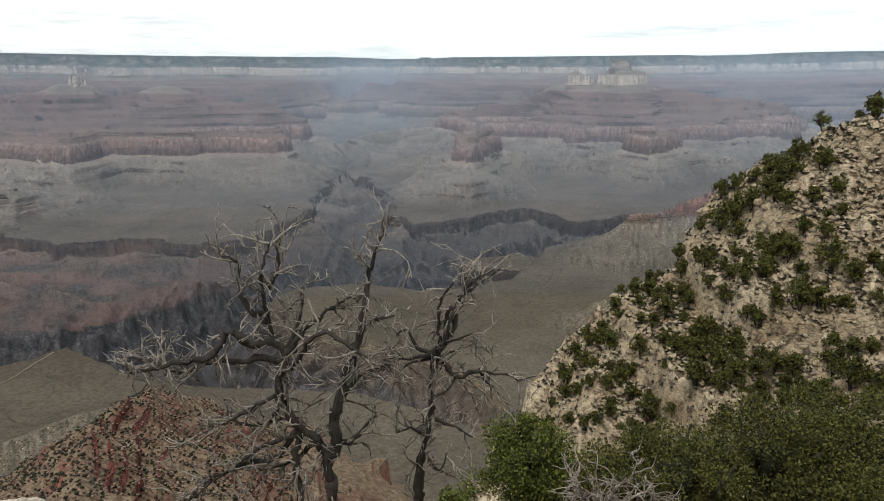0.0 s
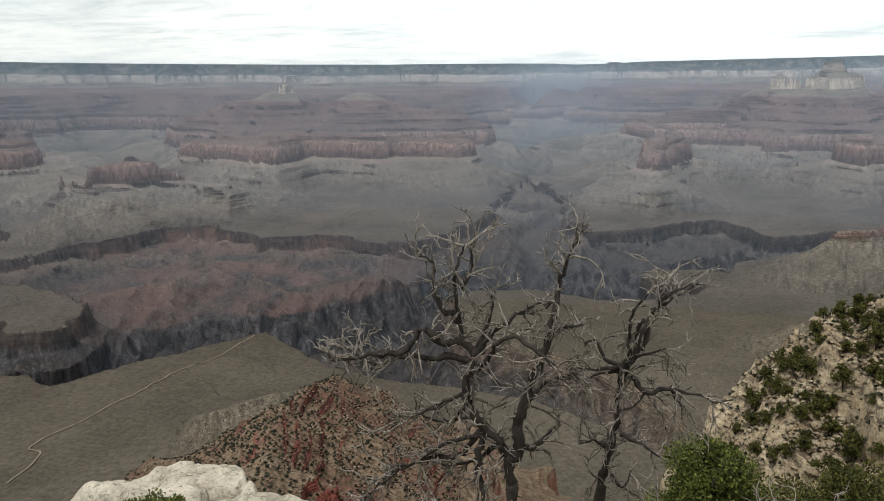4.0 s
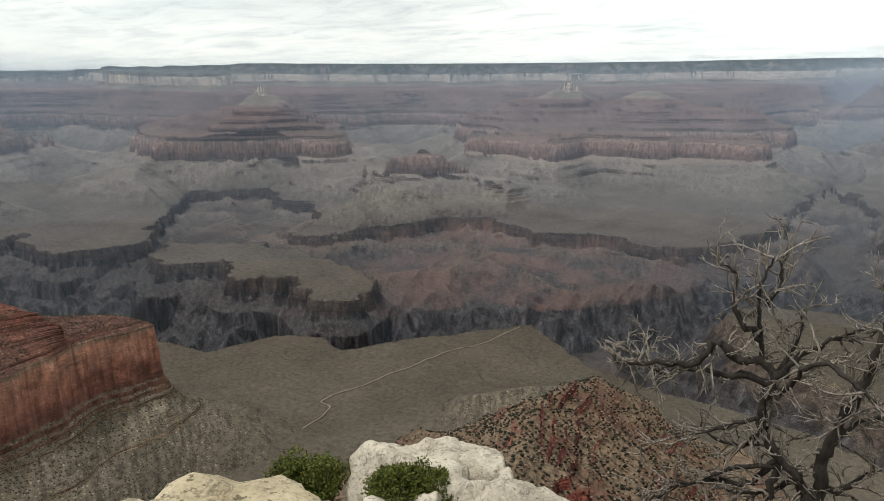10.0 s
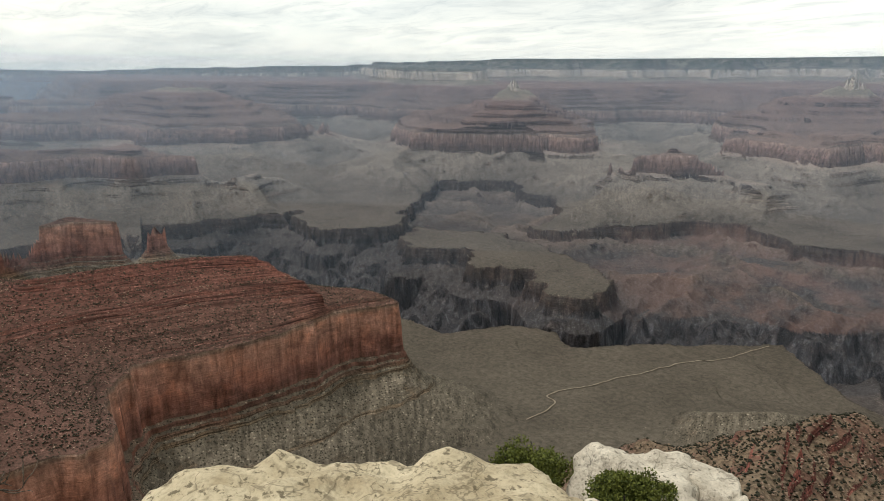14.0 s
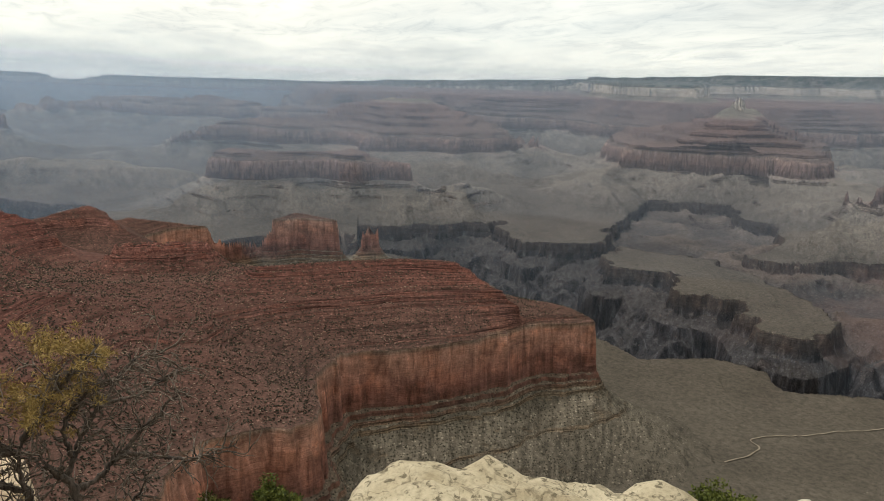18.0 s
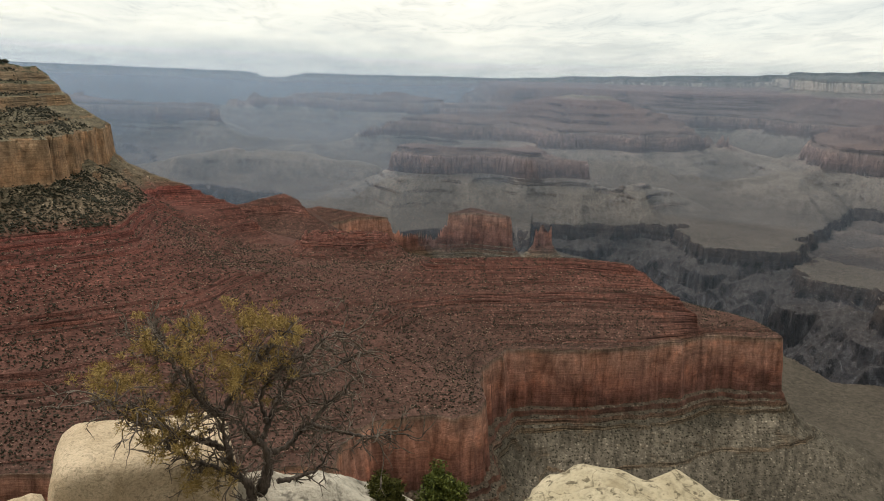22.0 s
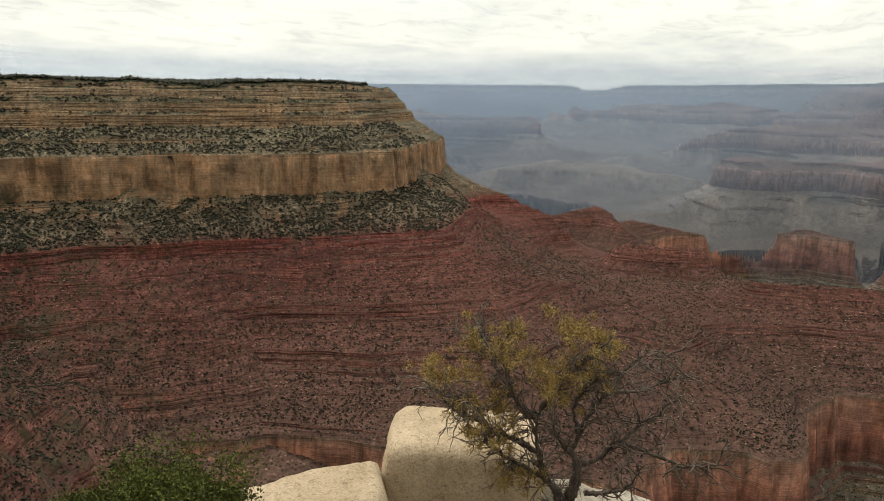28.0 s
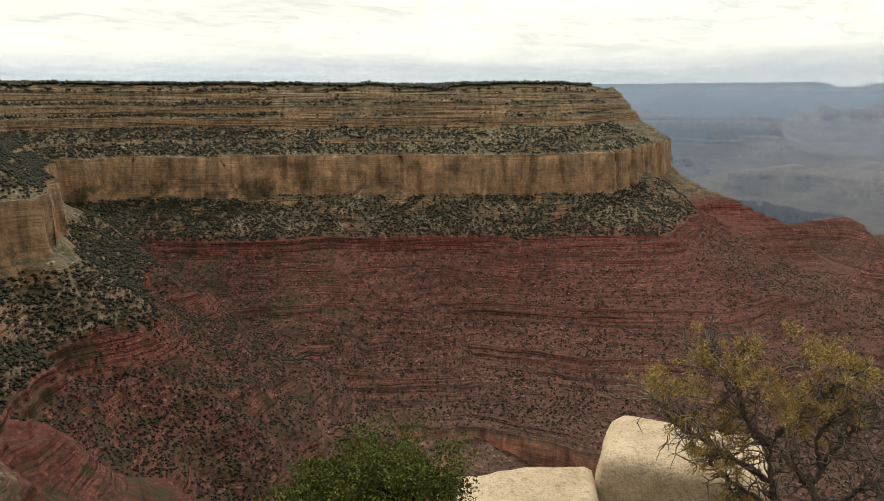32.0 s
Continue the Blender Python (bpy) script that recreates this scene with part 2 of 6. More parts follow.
RIM_NORTH = plan([(-50, 15500), (-30, 13900), (-18, 14300), (-6, 13300), (1, 13900), (4, 14700), (8, 14700), (11, 13400), (20, 13700), (30, 12900), (38, 13500),
                  (46, 13000), (51, 14300), (60, 17000), (70, 21000), (80, 28000), (96.2, 33000), (96.8, 69000), (99.4, 69000), (99.9, 33500), (114, 33500),
                  (130, 38000), (130, 65000), (40, 70000), (-50, 65000)])
UPLAND = plan([(-50, 10600), (-30, 10800), (-20, 10300), (-8, 10100), (0, 10300), (5, 11500), (9, 11500), (12, 10000), (22, 9900), (30, 10200), (36, 10900), (44, 10300), (54, 10100),
               (60, 10900), (68, 10800), (78, 11400), (84, 12000), (84, 30000), (50, 30000), (15, 30000), (-20, 30000), (-50, 30000)])
RIM_SPUR = plan([(59, 11300), (55.5, 11000), (52.6, 11400), (51.5, 14800), (61, 15500)])
RIM_WEST = plan([(176, 260), (170, 330), (173, 620), (168, 900), (162, 1120), (158.5, 1185), (156.3, 1190), (155, 1450), (155.2, 1930), (149, 1960),
                 (144, 1870), (137, 1870), (131, 1830), (125, 1860), (120, 1870), (114, 1950), (111.7, 2230), (109.5, 2560), (110.6, 2760), (117, 2700),
                 (126, 2600), (140, 2600), (180, 2600), (215, 2500)])
RIM_EAST = plan([(-150, 2500), (-62, 2500), (-55, 1100), (-46, 520), (-38, 330), (-34, 260), (-60, 160), (-120, 60)])
RED_WALL = plan([(57.4, 2045), (60.6, 2020), (62.6, 2000), (63.8, 1975), (66, 1888), (68.6, 1820), (73.5, 1743), (77.2, 1722), (79.3, 1695), (80.4, 1600), (81.0, 1496), (80.5, 1433), (80.9, 1325),
                 (83.5, 1300), (87.3, 1293), (90.4, 1262), (92.6, 1213), (94.2, 1110),
                 (100, 1100), (108, 1160), (117, 1221), (124, 1284), (131, 1345), (134, 1331), (137.5, 1190), (140, 1000), (150, 1150), (150, 2800), (110, 2900), (99, 2760),
                 (88, 2520), (75, 2330), (66, 2270), (60.5, 2170), (57.6, 2090)])
WEST_CREST = plan([(109.5, 2560, -245), (105.9, 2500, -300), (101.5, 2480, -365), (99, 2430, -480), (97.7, 2300, -505), (95.3, 2240, -470),
                   (89.8, 2240, -460), (88.3, 2200, -500), (85.7, 1920, -445), (80.7, 1950, -440), (74.8, 2000, -438), (69.7, 1985, -441), (64.6, 1940, -550)])
FLAT_BUTTE = plan([(40.6, 5800, -820), (39.7, 5900, -615), (37.6, 5900, -590), (35.8, 5900, -600), (33.5, 5900, -780)])
POINTED_TEMPLE = plan([(51.8, 8000, -390), (49.5, 8000, -130), (47, 8000, -390), (44, 8000, -520)])
POINTED_TEMPLE_FOOT = plan([(54.6, 7700, -610), (49.5, 7500, -600), (41.6, 7800, -620)])
WEST_TEMPLE = plan([(80, 8700, -420), (75.5, 8700, -265), (70.7, 8700, -420)])
WEST_TEMPLE_FOOT = plan([(86, 8300, -600), (76, 8100, -600), (69, 8300, -610), (64, 8500, -640)])
WEST_BLUFF = plan([(86.5, 5750, -600), (80, 5850, -590), (74, 5700, -612)])
FAR_WEST_BLUFF = plan([(104, 6900, -870), (98, 7100, -845), (93, 6700, -880)])
TWIN_CAPS = plan([(28.9, 8700, -390), (26.2, 8700, -115), (24, 8700, -390), (20.5, 8700, -200), (17, 8700, -400), (11, 8200, -560)])
TWIN_CAPS_FOOT = plan([(33, 7300, -600), (27.2, 6900, -612), (26, 8000, -560)])
TERRACED_BLUFF = plan([(24.5, 7300, -590), (18, 7100, -600), (13.2, 6900, -612)])
EAST_TEMPLES = plan([(-3, 9000, -480), (-6.4, 9000, -440), (-10.2, 9000, -70), (-11.7, 9000, -260), (-13.3, 9000, -40), (-16.4, 9000, -350), (-25, 9300, -470)])
EAST_TEMPLES_FOOT = plan([(-2, 8300, -600), (-10, 8000, -600), (-17, 8000, -600), (-26, 8600, -600)])
EAST_BLUFF = plan([(-1.2, 6250, -640), (-2.6, 7200, -600), (-3, 8300, -600)])
EAST_KNOB = plan([(-15.7, 7050, -605), (-17, 8000, -600)])
WEST_MESA_FAR = plan([(101, 12000, -690), (95, 12500, -560), (89, 12000, -480), (85, 12000, -600)])
WEST_MESA = plan([(84, 11000, -600), (75.3, 11000, -430), (71, 10800, -640)])
WEST_SHELF = plan([(112, 9800, -560), (104, 9500, -610)])
WEST_MESA_NEAR = plan([(92, 8300, -640), (86, 8500, -540), (80, 8200, -600)])
LAST_MESA = plan([(110, 17000, -420), (102, 18000, -500)])
RIM_OUTLIER = plan([(66, 12500, -420), (62, 12800, -480)])
RED_KNOLL = plan([(102, 3000, -500), (97.6, 3120, -468), (95.2, 2950, -530)])
RED_BUTTE = plan([(99.5, 3150, -575), (94.9, 3250, -549), (92, 3320, -592), (89, 3300, -610), (87, 3380, -640), (85.6, 3430, -680), (84.6, 3430, -605), (82.8, 3500, -592), (79.6, 3430, -610)])
RED_TOWER = plan([(77.6, 3480, -662), (76.4, 3500, -664)])
RED_SPUR = plan([(31, 500, -296), (27.2, 800, -336), (25, 880, -346), (23.2, 1010, -395), (20.5, 1130, -480)])
RED_SPUR_ARM = plan([(25, 880, -350), (21, 880, -420), (17, 960, -500)])
EAST_LEDGES = plan([(-14.8, 4150, -735), (-22, 4450, -640), (-34, 4300, -600)])
EAST_FOOT = plan([(-13.4, 2960, -850), (-18, 3050, -760), (-30, 2900, -620)])
TAN_KNOLL = plan([(35.4, 2060, -945), (33.4, 2080, -885), (28.8, 2120, -866), (26.6, 2230, -915)])
RED_SLAB = plan([(-3, 3960, -985), (-6.4, 3960, -962)])
RIDGES = [FLAT_BUTTE, POINTED_TEMPLE, POINTED_TEMPLE_FOOT, WEST_TEMPLE, WEST_TEMPLE_FOOT, WEST_BLUFF, FAR_WEST_BLUFF, TWIN_CAPS, TWIN_CAPS_FOOT, TERRACED_BLUFF, EAST_TEMPLES, EAST_TEMPLES_FOOT, EAST_BLUFF, EAST_KNOB, WEST_MESA_FAR, WEST_MESA, WEST_SHELF, WEST_MESA_NEAR, LAST_MESA, RIM_OUTLIER, RED_KNOLL, RED_BUTTE, RED_TOWER, RED_SPUR, RED_SPUR_ARM, EAST_LEDGES, EAST_FOOT, RED_SLAB, TAN_KNOLL]
HILL = plan([(-8.0, 122, -64), (-11.9, 129, -47), (-14.4, 132, -38.5), (-18.1, 135, -33), (-20.9, 138, -20), (-26.1, 142, -8), (-31, 146, -1.5), (-48, 150, 9)])


PINNACLES = plan([(95.6, 2245), (93, 2225), (90.2, 2240)])
GORGE, SOUTH, NORTH, RIM_N, RED_SLOPES, RIM_W, RIM_E, NEAR, HILLSIDE, FIRST_BUTTE = range(10)


def warp_fine(x, y):
    """Fluting of the sheer cliffs."""
    return wave(x, y, 30, 6) * 5.0 + np.abs(wave(x, y, 13, 7)) * 3.5 - 1.5 + wave(x, y, 5, 10) * 0.7


def skirt(s, x, y):
    """Long slopes with spurs below the red cliffs across the river."""
    fan = (np.abs(wave(x, y, 620, 39)) * 260 + np.abs(wave(x, y, 240, 40)) * 70 - 115) * np.clip((s - 600) / 160, 0, 1)
    return np.where(s > 590, 590 + (s - 590) / 1.35 + fan, s)


def relief(x, y):
    """Height against the eye, the bed's own height, and which landform it is, at places of the plan."""
    r = np.hypot(x, y)
    az = np.degrees(np.arctan2(-x, y))
    far = np.clip((r - 2600) / 3000, 0, 1)
    detail = np.clip(4200 / r, 0, 1) ** 1.5                 # fine relief that a far wall does not show
    rib = np.abs(wave(x, y, 130, 4))
    scallop = np.abs(wave(x, y, 330, 3))
    sweep = wave(x, y, 1900, 1) * 190 * far + wave(x, y, 820, 2) * (12 + 110 * far)
    arc = np.radians(az)
    # gullies and ribs laid along the sight lines, to look downslope from the camera
    flute = (np.abs(wave(arc * 1600, r * 0.13, 47, 43)) * 9 + np.abs(wave(arc * 1600, r * 0.10, 19, 44)) * 4 - 5) * (1 - far)
    fine = warp_fine(x, y) * detail
    alcoves = (np.abs(wave(x, y, 1500, 59)) * 420 + np.abs(wave(x, y, 640, 55)) * 230 - 190) * far + scallop * (34 + 90 * far) + rib * (34 + 14 * far) * np.maximum(detail, 0.35) - 26 - 95 * far
    warp = alcoves + (np.abs(wave(x, y, 58, 5)) * 22 - 7) * detail + flute + fine
    wide = warp + sweep
    crisp = np.clip(0.9 + 0.5 * wave(x, y, 260, 8) + 0.25 * wave(x, y, 60, 9), 0.35, 1)
    broken = np.clip(0.6 + 1.3 * wave(x, y, 85, 47) + 0.4 * wave(x, y, 30, 48), 0.1, 1)
    who = np.zeros(x.shape, np.int8)

    def raise_to(z, other, index):
        np.copyto(who, index, where=other > z)
        return np.maximum(z, other)

    # the valley floor: river, dark inner gorge, red lower slopes
    d, _ = to_line(x, y, RIVER)
    d = d * np.interp(az, [30, 42, 60, 70], [1, 0.55, 0.55, 1])       # the gorge is broadest here
    rough = np.abs(wave(x, y, 420, 11)) * 190 + np.abs(wave(x, y, 170, 12)) * 130 + np.abs(wave(x, y, 70, 13)) * 60 + np.abs(wave(x, y, 30, 17)) * 18
    low = np.interp(d - 0.75 * rough + 60, [0, 35, 260, 340, 900, 2500, 6000], [-1405, -1395, -1172, -1145, -1100, -1090, -1080])
    z = low + (1 - np.abs(wave(x, y, 330, 14))) ** 2 * 60 + (1 - np.abs(wave(x, y, 120, 18))) ** 2 * 30 + wave(x, y, 45, 38) * 4 - 34
    for area, index in ((SOUTH_BENCH, SOUTH), (NORTH_BENCH, NORTH), (TAN_BENCH, NORTH)):
        sd = to_area(x, y, area) + warp * (0.5 if index == SOUTH else 0.55)
        if index == NORTH:
            sd = sd + np.abs(wave(x, y, 210, 53)) * 95 + (np.abs(wave(x, y, 80, 54)) * 46 + np.abs(wave(x, y, 34, 61)) * 18) * detail - 52
        if area is NORTH_BENCH:     # what lies beyond its edge has fallen into the gorge
            fallen = np.interp(sd, [-600, -420, 0, 5, 9, 20, 28, 120, 160], [5000, -760, -1003, -1034, -1040, -1090, -1098, -1150, -1600])
            gully = np.abs(wave(x, y, 420, 65)) * 75 + np.abs(wave(x, y, 150, 66)) * 30      # the slopes above the edge are cut by gullies
            fallen = np.where(az > 78, 5000.0, fallen - gully * np.clip(-sd / 220, 0, 1))
        # slabby cliff at the edge, then a plain that climbs inwards over low ledges
        zb = np.interp(sd, [-3000, -1250, -1243, -760, -752, -420, -414, -200, -194, -20, 0, 5, 9, 20, 28, 120, 160],
                       [-915, -944, -953, -964, -974, -980, -986, -990, -996, -1000, -1004, -1030, -1034, -1060, -1066, -1135, -1600] if index == SOUTH else
                       [-986, -988, -990, -991, -993, -994, -996, -997, -999, -1001, -1006, -1042, -1048, -1094, -1102, -1150, -1600])
        if index == NORTH:      # broad smooth swells with a few low ledges
            deep = np.clip(-sd / 900, 0, 1)
            zb = zb + deep * ((1 - np.abs(wave(x, y, 1300, 34))) ** 2 * 40 + (1 - np.abs(wave(x, y, 460, 35))) ** 2 * 20 - 26)
            rise = (zb + 16 * wave(x, y, 900, 37)) / 26.0
            share = rise % 1.0
            zb = zb + np.clip(deep * 3, 0, 1) * 26.0 * (np.interp(share, [0, 0.86, 0.93, 1], [0, 0.62, 0.97, 1]) - share) * np.clip(0.2 + 1.6 * wave(x, y, 520, 36), 0, 1)
        zb = zb + wave(x, y, 240, 15) * 5 + (wave(x, y, 30, 19) * 1.5 - np.abs(wave(x, y, 90, 16)) * 6) * detail
        z = raise_to(z, zb, index)
    for k, line in enumerate(RIDGES):
        grow = 2600.0
        box = (x > line[:, 0].min() - grow) & (x < line[:, 0].max() + grow) & (y > line[:, 1].min() - grow) & (y < line[:, 1].max() + grow)
        xs, ys = x[box], y[box]
        d, tall = to_line(xs, ys, line)
        scale = 1.0 if np.hypot(*line[0][:2]) < 5000 else 1.4 if line[:, 2].max() < -500 else 2.0
        distant = np.hypot(*line[0][:2]) >= 5000
        s = out_to(tall) + d / scale + warp[box] * np.clip(d / (60 if line[:, 2].max() > -400 and not distant else 150), 0.12, 1) * (0.75 if distant else 1.2 if line[:, 2].max() > -400 else 0.5)
        if distant:
            s = skirt(s, xs, ys)
        zs = np.minimum(beds(s, np.where(s > 604, crisp[box] ** 2, np.maximum(crisp[box], 0.92)), STEPS_ACROSS), fallen[box]) if distant else beds(s, crisp[box])
        win = zs > z[box]
        w2 = who[box]
        w2[win] = FIRST_BUTTE + k
        who[box] = w2
        z[box] = np.maximum(z[box], zs)
    inlets = np.abs(wave(x, y, 2700, 60)) * 1500 - 430          # side valleys that reach back into the far wall
    s = skirt(np.maximum(560 + (to_area(x, y, UPLAND) + inlets) / 1.7 + wide, 150), x, y)
    z = raise_to(z, np.minimum(beds(s, np.where(s > 604, crisp ** 2, np.maximum(crisp, 0.92)), STEPS_ACROSS), fallen), RIM_N)
    z = raise_to(z, beds(to_area(x, y, RIM_NORTH) / 2.6 + wide), RIM_N)
    z = raise_to(z, np.minimum(beds(to_area(x, y, RIM_SPUR) / 1.6 + warp), -90), RIM_N)
    # the western wall, its long ridge and the red cliff at its foot
    side = to_area(x, y, RED_WALL)
    dc, _ = to_line(x, y, WEST_CREST)
    top, weight = np.zeros(x.shape), np.zeros(x.shape)
    for (xa, ya, za), (xb, yb, zb) in zip(WEST_CREST[:-1], WEST_CREST[1:]):
        for k in (0.125, 0.375, 0.625, 0.875):
            w = math.hypot(xb - xa, yb - ya) / ((x - xa - k * (xb - xa)) ** 2 + (y - ya - k * (yb - ya)) ** 2 + 900) ** 2
            top, weight = top + w * (za + k * (zb - za)), weight + w
    tall = top / weight
    west = to_area(x, y, RIM_WEST)
    t = np.where(west < dc, np.maximum(west, 0), dc)
    wd = np.maximum(west, 1.0)
    tall = (-240 * dc ** 2 + tall * wd ** 2) / (dc ** 2 + wd ** 2)
    inner = -610 + (tall + 610) * np.clip(-side, 0, None) / (np.clip(-side, 0, None) + t + 1e-6)
    near_warp = warp * 0.7
    s = np.where(side < 0, out_to(inner), 560 + side) + np.interp(az, [56.5, 58.2, 60.6], [70, 34, 0])
    smooth = scallop * 30 + rib * 9 + wave(x, y, 58, 5) * 3 + wave(x, y, 24, 56) * 1.6 - 13        # open slopes
    sheer = scallop * 14 + rib * 26 + np.abs(wave(x, y, 58, 5)) * 16 + fine - 16                   # the red cliff
    cliffy = np.clip((s - 520) / 40, 0, 1)
    s = s + (smooth + (sheer - smooth) * cliffy) * np.clip(t / 60, 0.15, 1)
    z = raise_to(z, beds(s, np.maximum(crisp, 0.7)), RED_SLOPES)
    d, _ = to_line(x, y, PINNACLES)
    by = d < 130
    xs, ys = x[by], y[by]
    crag = np.full(x.shape, -5000.0)
    crag[by] = (np.interp(d[by] + wave(xs, ys, 40, 31) * 9 + blocks(xs, ys, 16, 4) * 7, [20, 23, 32, 35, 46, 49, 95, 120], [-434, -444, -448, -459, -463, -472, -497, -3000])
                + blocks(xs, ys, 13, 5) * 7 * np.clip((40 - d[by]) / 20, 0, 1))
    z = raise_to(z, crag, RED_SLOPES)
    z = raise_to(z, beds(np.maximum(west, -185) + near_warp * np.clip((west + 170) / 120, 0.25, 1), np.where(west < -8, broken, 1.0)), RIM_W)
    foot = west + near_warp * np.clip((west + 170) / 120, 0.25, 1)          # heaps of talus against the foot of the pale cliff
    z = raise_to(z, np.where(foot > 1, -250 + 36 * np.clip(wave(x, y, 120, 57) + 0.15 + 0.3 * wave(x, y, 45, 58), 0, 1) - 0.7 * np.maximum(foot - 6, 0), -5000), RIM_W)
    z = raise_to(z, beds(np.maximum(to_area(x, y, RIM_EAST), -185) + near_warp * 0.5), RIM_E)
    # side canyons cut into what is there
    for line, half in SIDE_CANYONS:
        d, floor = to_line(x, y, line)
        d = np.maximum(d + warp * 0.45, 0)
        cut = floor + np.interp(d, [half, half + 70, half + 180, half + 420, half + 2000], [0, 60, 175, 460, 2600])
        np.copyto(who, GORGE, where=cut < z - 5)
        z = np.minimum(z, cut)
    bed = z.copy()
    z = z + lift(r)
    # the slope under the viewpoint, the ledge that it stands on, and the flat rim behind it
    front = np.interp(r, [0, 1.6, 2.6, 6, 14, 220, 232, 375, 790, 815, 1150, 1600], [-1.6, -1.6, -2.3, -4.7, -9.6, -158, -247, -330, -610, -768, -1000, -1100])
    back = np.interp(r, [0, 4, 60, 400, 6000], [-1.6, -1.55, 0.5, 6, 40])
    turn = np.clip((np.abs((az - 62 + 180) % 360 - 180) - 108) / 26, 0, 1)
    near = front + (back - front) * turn * turn * (3 - 2 * turn)
    near = near + (wave(x, y, 9, 21) * 0.9 + wave(x, y, 3.1, 22) * 0.3) * np.clip((r - 14) / 30, 0, 1)
    z = raise_to(z, np.where(r < 1600, near, -5000), NEAR)
    # the hillside beside it: ledges of cream limestone over loose slopes
    d, tall = to_line(x, y, HILL)
    d = d + wave(x, y, 26, 23) * 5 + wave(x, y, 9, 24) * 3.0 + wave(x, y, 3.5, 25) * 1.2
    inward = r < np.interp(az, [-48, -31, -8], [150, 146, 122])
    step = tall - np.where(inward, 0.86, 1.5) * np.maximum(d, 0)
    saw = (step / 13.0 + 0.5 * wave(x, y, 38, 26) + 0.2 * wave(x, y, 11, 28)) % 1.0
    grade = step + 9.5 * (np.interp(saw, [0, 0.14, 0.75, 1.0], [-0.1, 0.95, 0.1, -0.1]) - 0.4) * np.clip(0.75 + wave(x, y, 30, 29), 0.05, 1) * np.clip(d / 5, 0, 1)
    grade = grade + np.abs(wave(x, y, 5.5, 42)) * 2.4 + np.abs(wave(x, y, 2.2, 27)) * 0.9 + wave(x, y, 0.9, 30) * 0.25
    bold = (r < 200) & (az > -45) & (az < 12)
    xs, ys = x[bold], y[bold]
    ledge = np.clip(0.35 + 1.3 * wave(xs, ys, 17, 62), 0, 1)              # bare rock here, loose soil there
    grade[bold] += (blocks(xs + wave(xs, ys, 2.5, 63), ys, 4.2, 1) * 1.5 + blocks(xs, ys + wave(xs, ys, 1.2, 64) * 0.6, 1.7, 2) * 0.7) * ledge + blocks(xs, ys, 0.7, 3) * 0.14
    z = raise_to(z, np.where((r < 330) & (az > -75) & (az < 12), grade, -5000), HILLSIDE)
    return z, np.where(who >= FIRST_BUTTE, bed, np.where((who == NEAR) | (who == HILLSIDE), z, bed)), who


def ground_at(x, y):
    """Height of the ground in the world near the viewpoint."""
    z, _, _ = relief(np.array([float(x)]), np.array([float(y)]))
    return float(z[0]) + EYE


def drawn_in_table():
    s = np.linspace(math.log(2300), math.log(70000), 400)
    rate = np.where(s < math.log(4200), np.interp(s, [math.log(2300), math.log(4200)], [1, 0.25]), np.where(s < math.log(15000), 0.25, 0.045))
    t = math.log(2300) + np.concatenate([[0], np.cumsum((rate[1:] + rate[:-1]) / 2 * np.diff(s))])
    return s, t


DRAWN = drawn_in_table()


def drawn_in(r):
    """Distances beyond the near walls are drawn in along the line of sight, so that the far rim stands within five kilometres."""
    return np.where(r < 2300, r, np.exp(np.interp(np.log(np.maximum(r, 2300)), *DRAWN)))


def soften(a, n, axis):
    """Running mean over 2 n + 1 neighbours."""
    pad = [(0, 0), (0, 0)]
    pad[axis] = (n + 1, n)
    c = np.cumsum(np.pad(a, pad, mode="edge"), axis)
    return (c[2 * n + 1:] - c[:-2 * n - 1]) / (2 * n + 1) if axis == 0 else (c[:, 2 * n + 1:] - c[:, :-2 * n - 1]) / (2 * n + 1)


def canyon_grid(first, last, cols, rows):
    """A sheet whose rows lie closest where the eye sees most of the ground: a coarse survey first, then the true heights."""
    survey = np.radians(np.linspace(first, last, cols // 4))
    fine = np.concatenate([np.geomspace(1.4, 700, 420, endpoint=False), np.geomspace(700, 6500, 620, endpoint=False), np.geomspace(6500, 64000, 300)])
    rr, aa = np.meshgrid(fine, survey)
    z = np.concatenate([relief(-rr[i:i + 100] * np.sin(aa[i:i + 100]), rr[i:i + 100] * np.cos(aa[i:i + 100]))[0] for i in range(0, len(survey), 100)])
    up = np.degrees(np.arctan2(z, rr))
    seen = up >= np.maximum.accumulate(up, 1) - 0.15
    log_step = np.degrees(np.diff(np.log(rr), axis=1))
    w = np.abs(np.diff(up, axis=1)) + 0.03 * log_step
    w = np.minimum(w, 3.0) * np.where(seen[:, 1:], 1.0, 0.12) * np.where(up[:, 1:] < -34, 0.03, 1)
    w = np.where(rr[:, 1:] < 80, np.maximum(w, 0.012 * log_step), w)
    w = soften(soften(soften(w, 4, 0), 3, 0), 4, 1)      # neighbours share their rows
    arc = np.concatenate([np.zeros((len(survey), 1)), np.cumsum(w, 1)], 1)
    share = np.linspace(0, 1, rows)
    coarse = np.array([np.interp(share * arc[j, -1], arc[j], np.log(fine)) for j in range(len(survey))])
    turn = np.radians(np.linspace(first, last, cols))
    at = np.interp(turn, survey, np.arange(len(survey)))
    low = np.minimum(at.astype(int), len(survey) - 2)
    r = np.exp(coarse[low] + (coarse[low + 1] - coarse[low]) * (at - low)[:, None])
    z, bed, who = (np.concatenate(piece) for piece in zip(*(relief(-r[i:i + 200] * np.sin(turn[i:i + 200, None]), r[i:i + 200] * np.cos(turn[i:i + 200, None])) for i in range(0, cols, 200))))
    return turn, r, z, bed, who


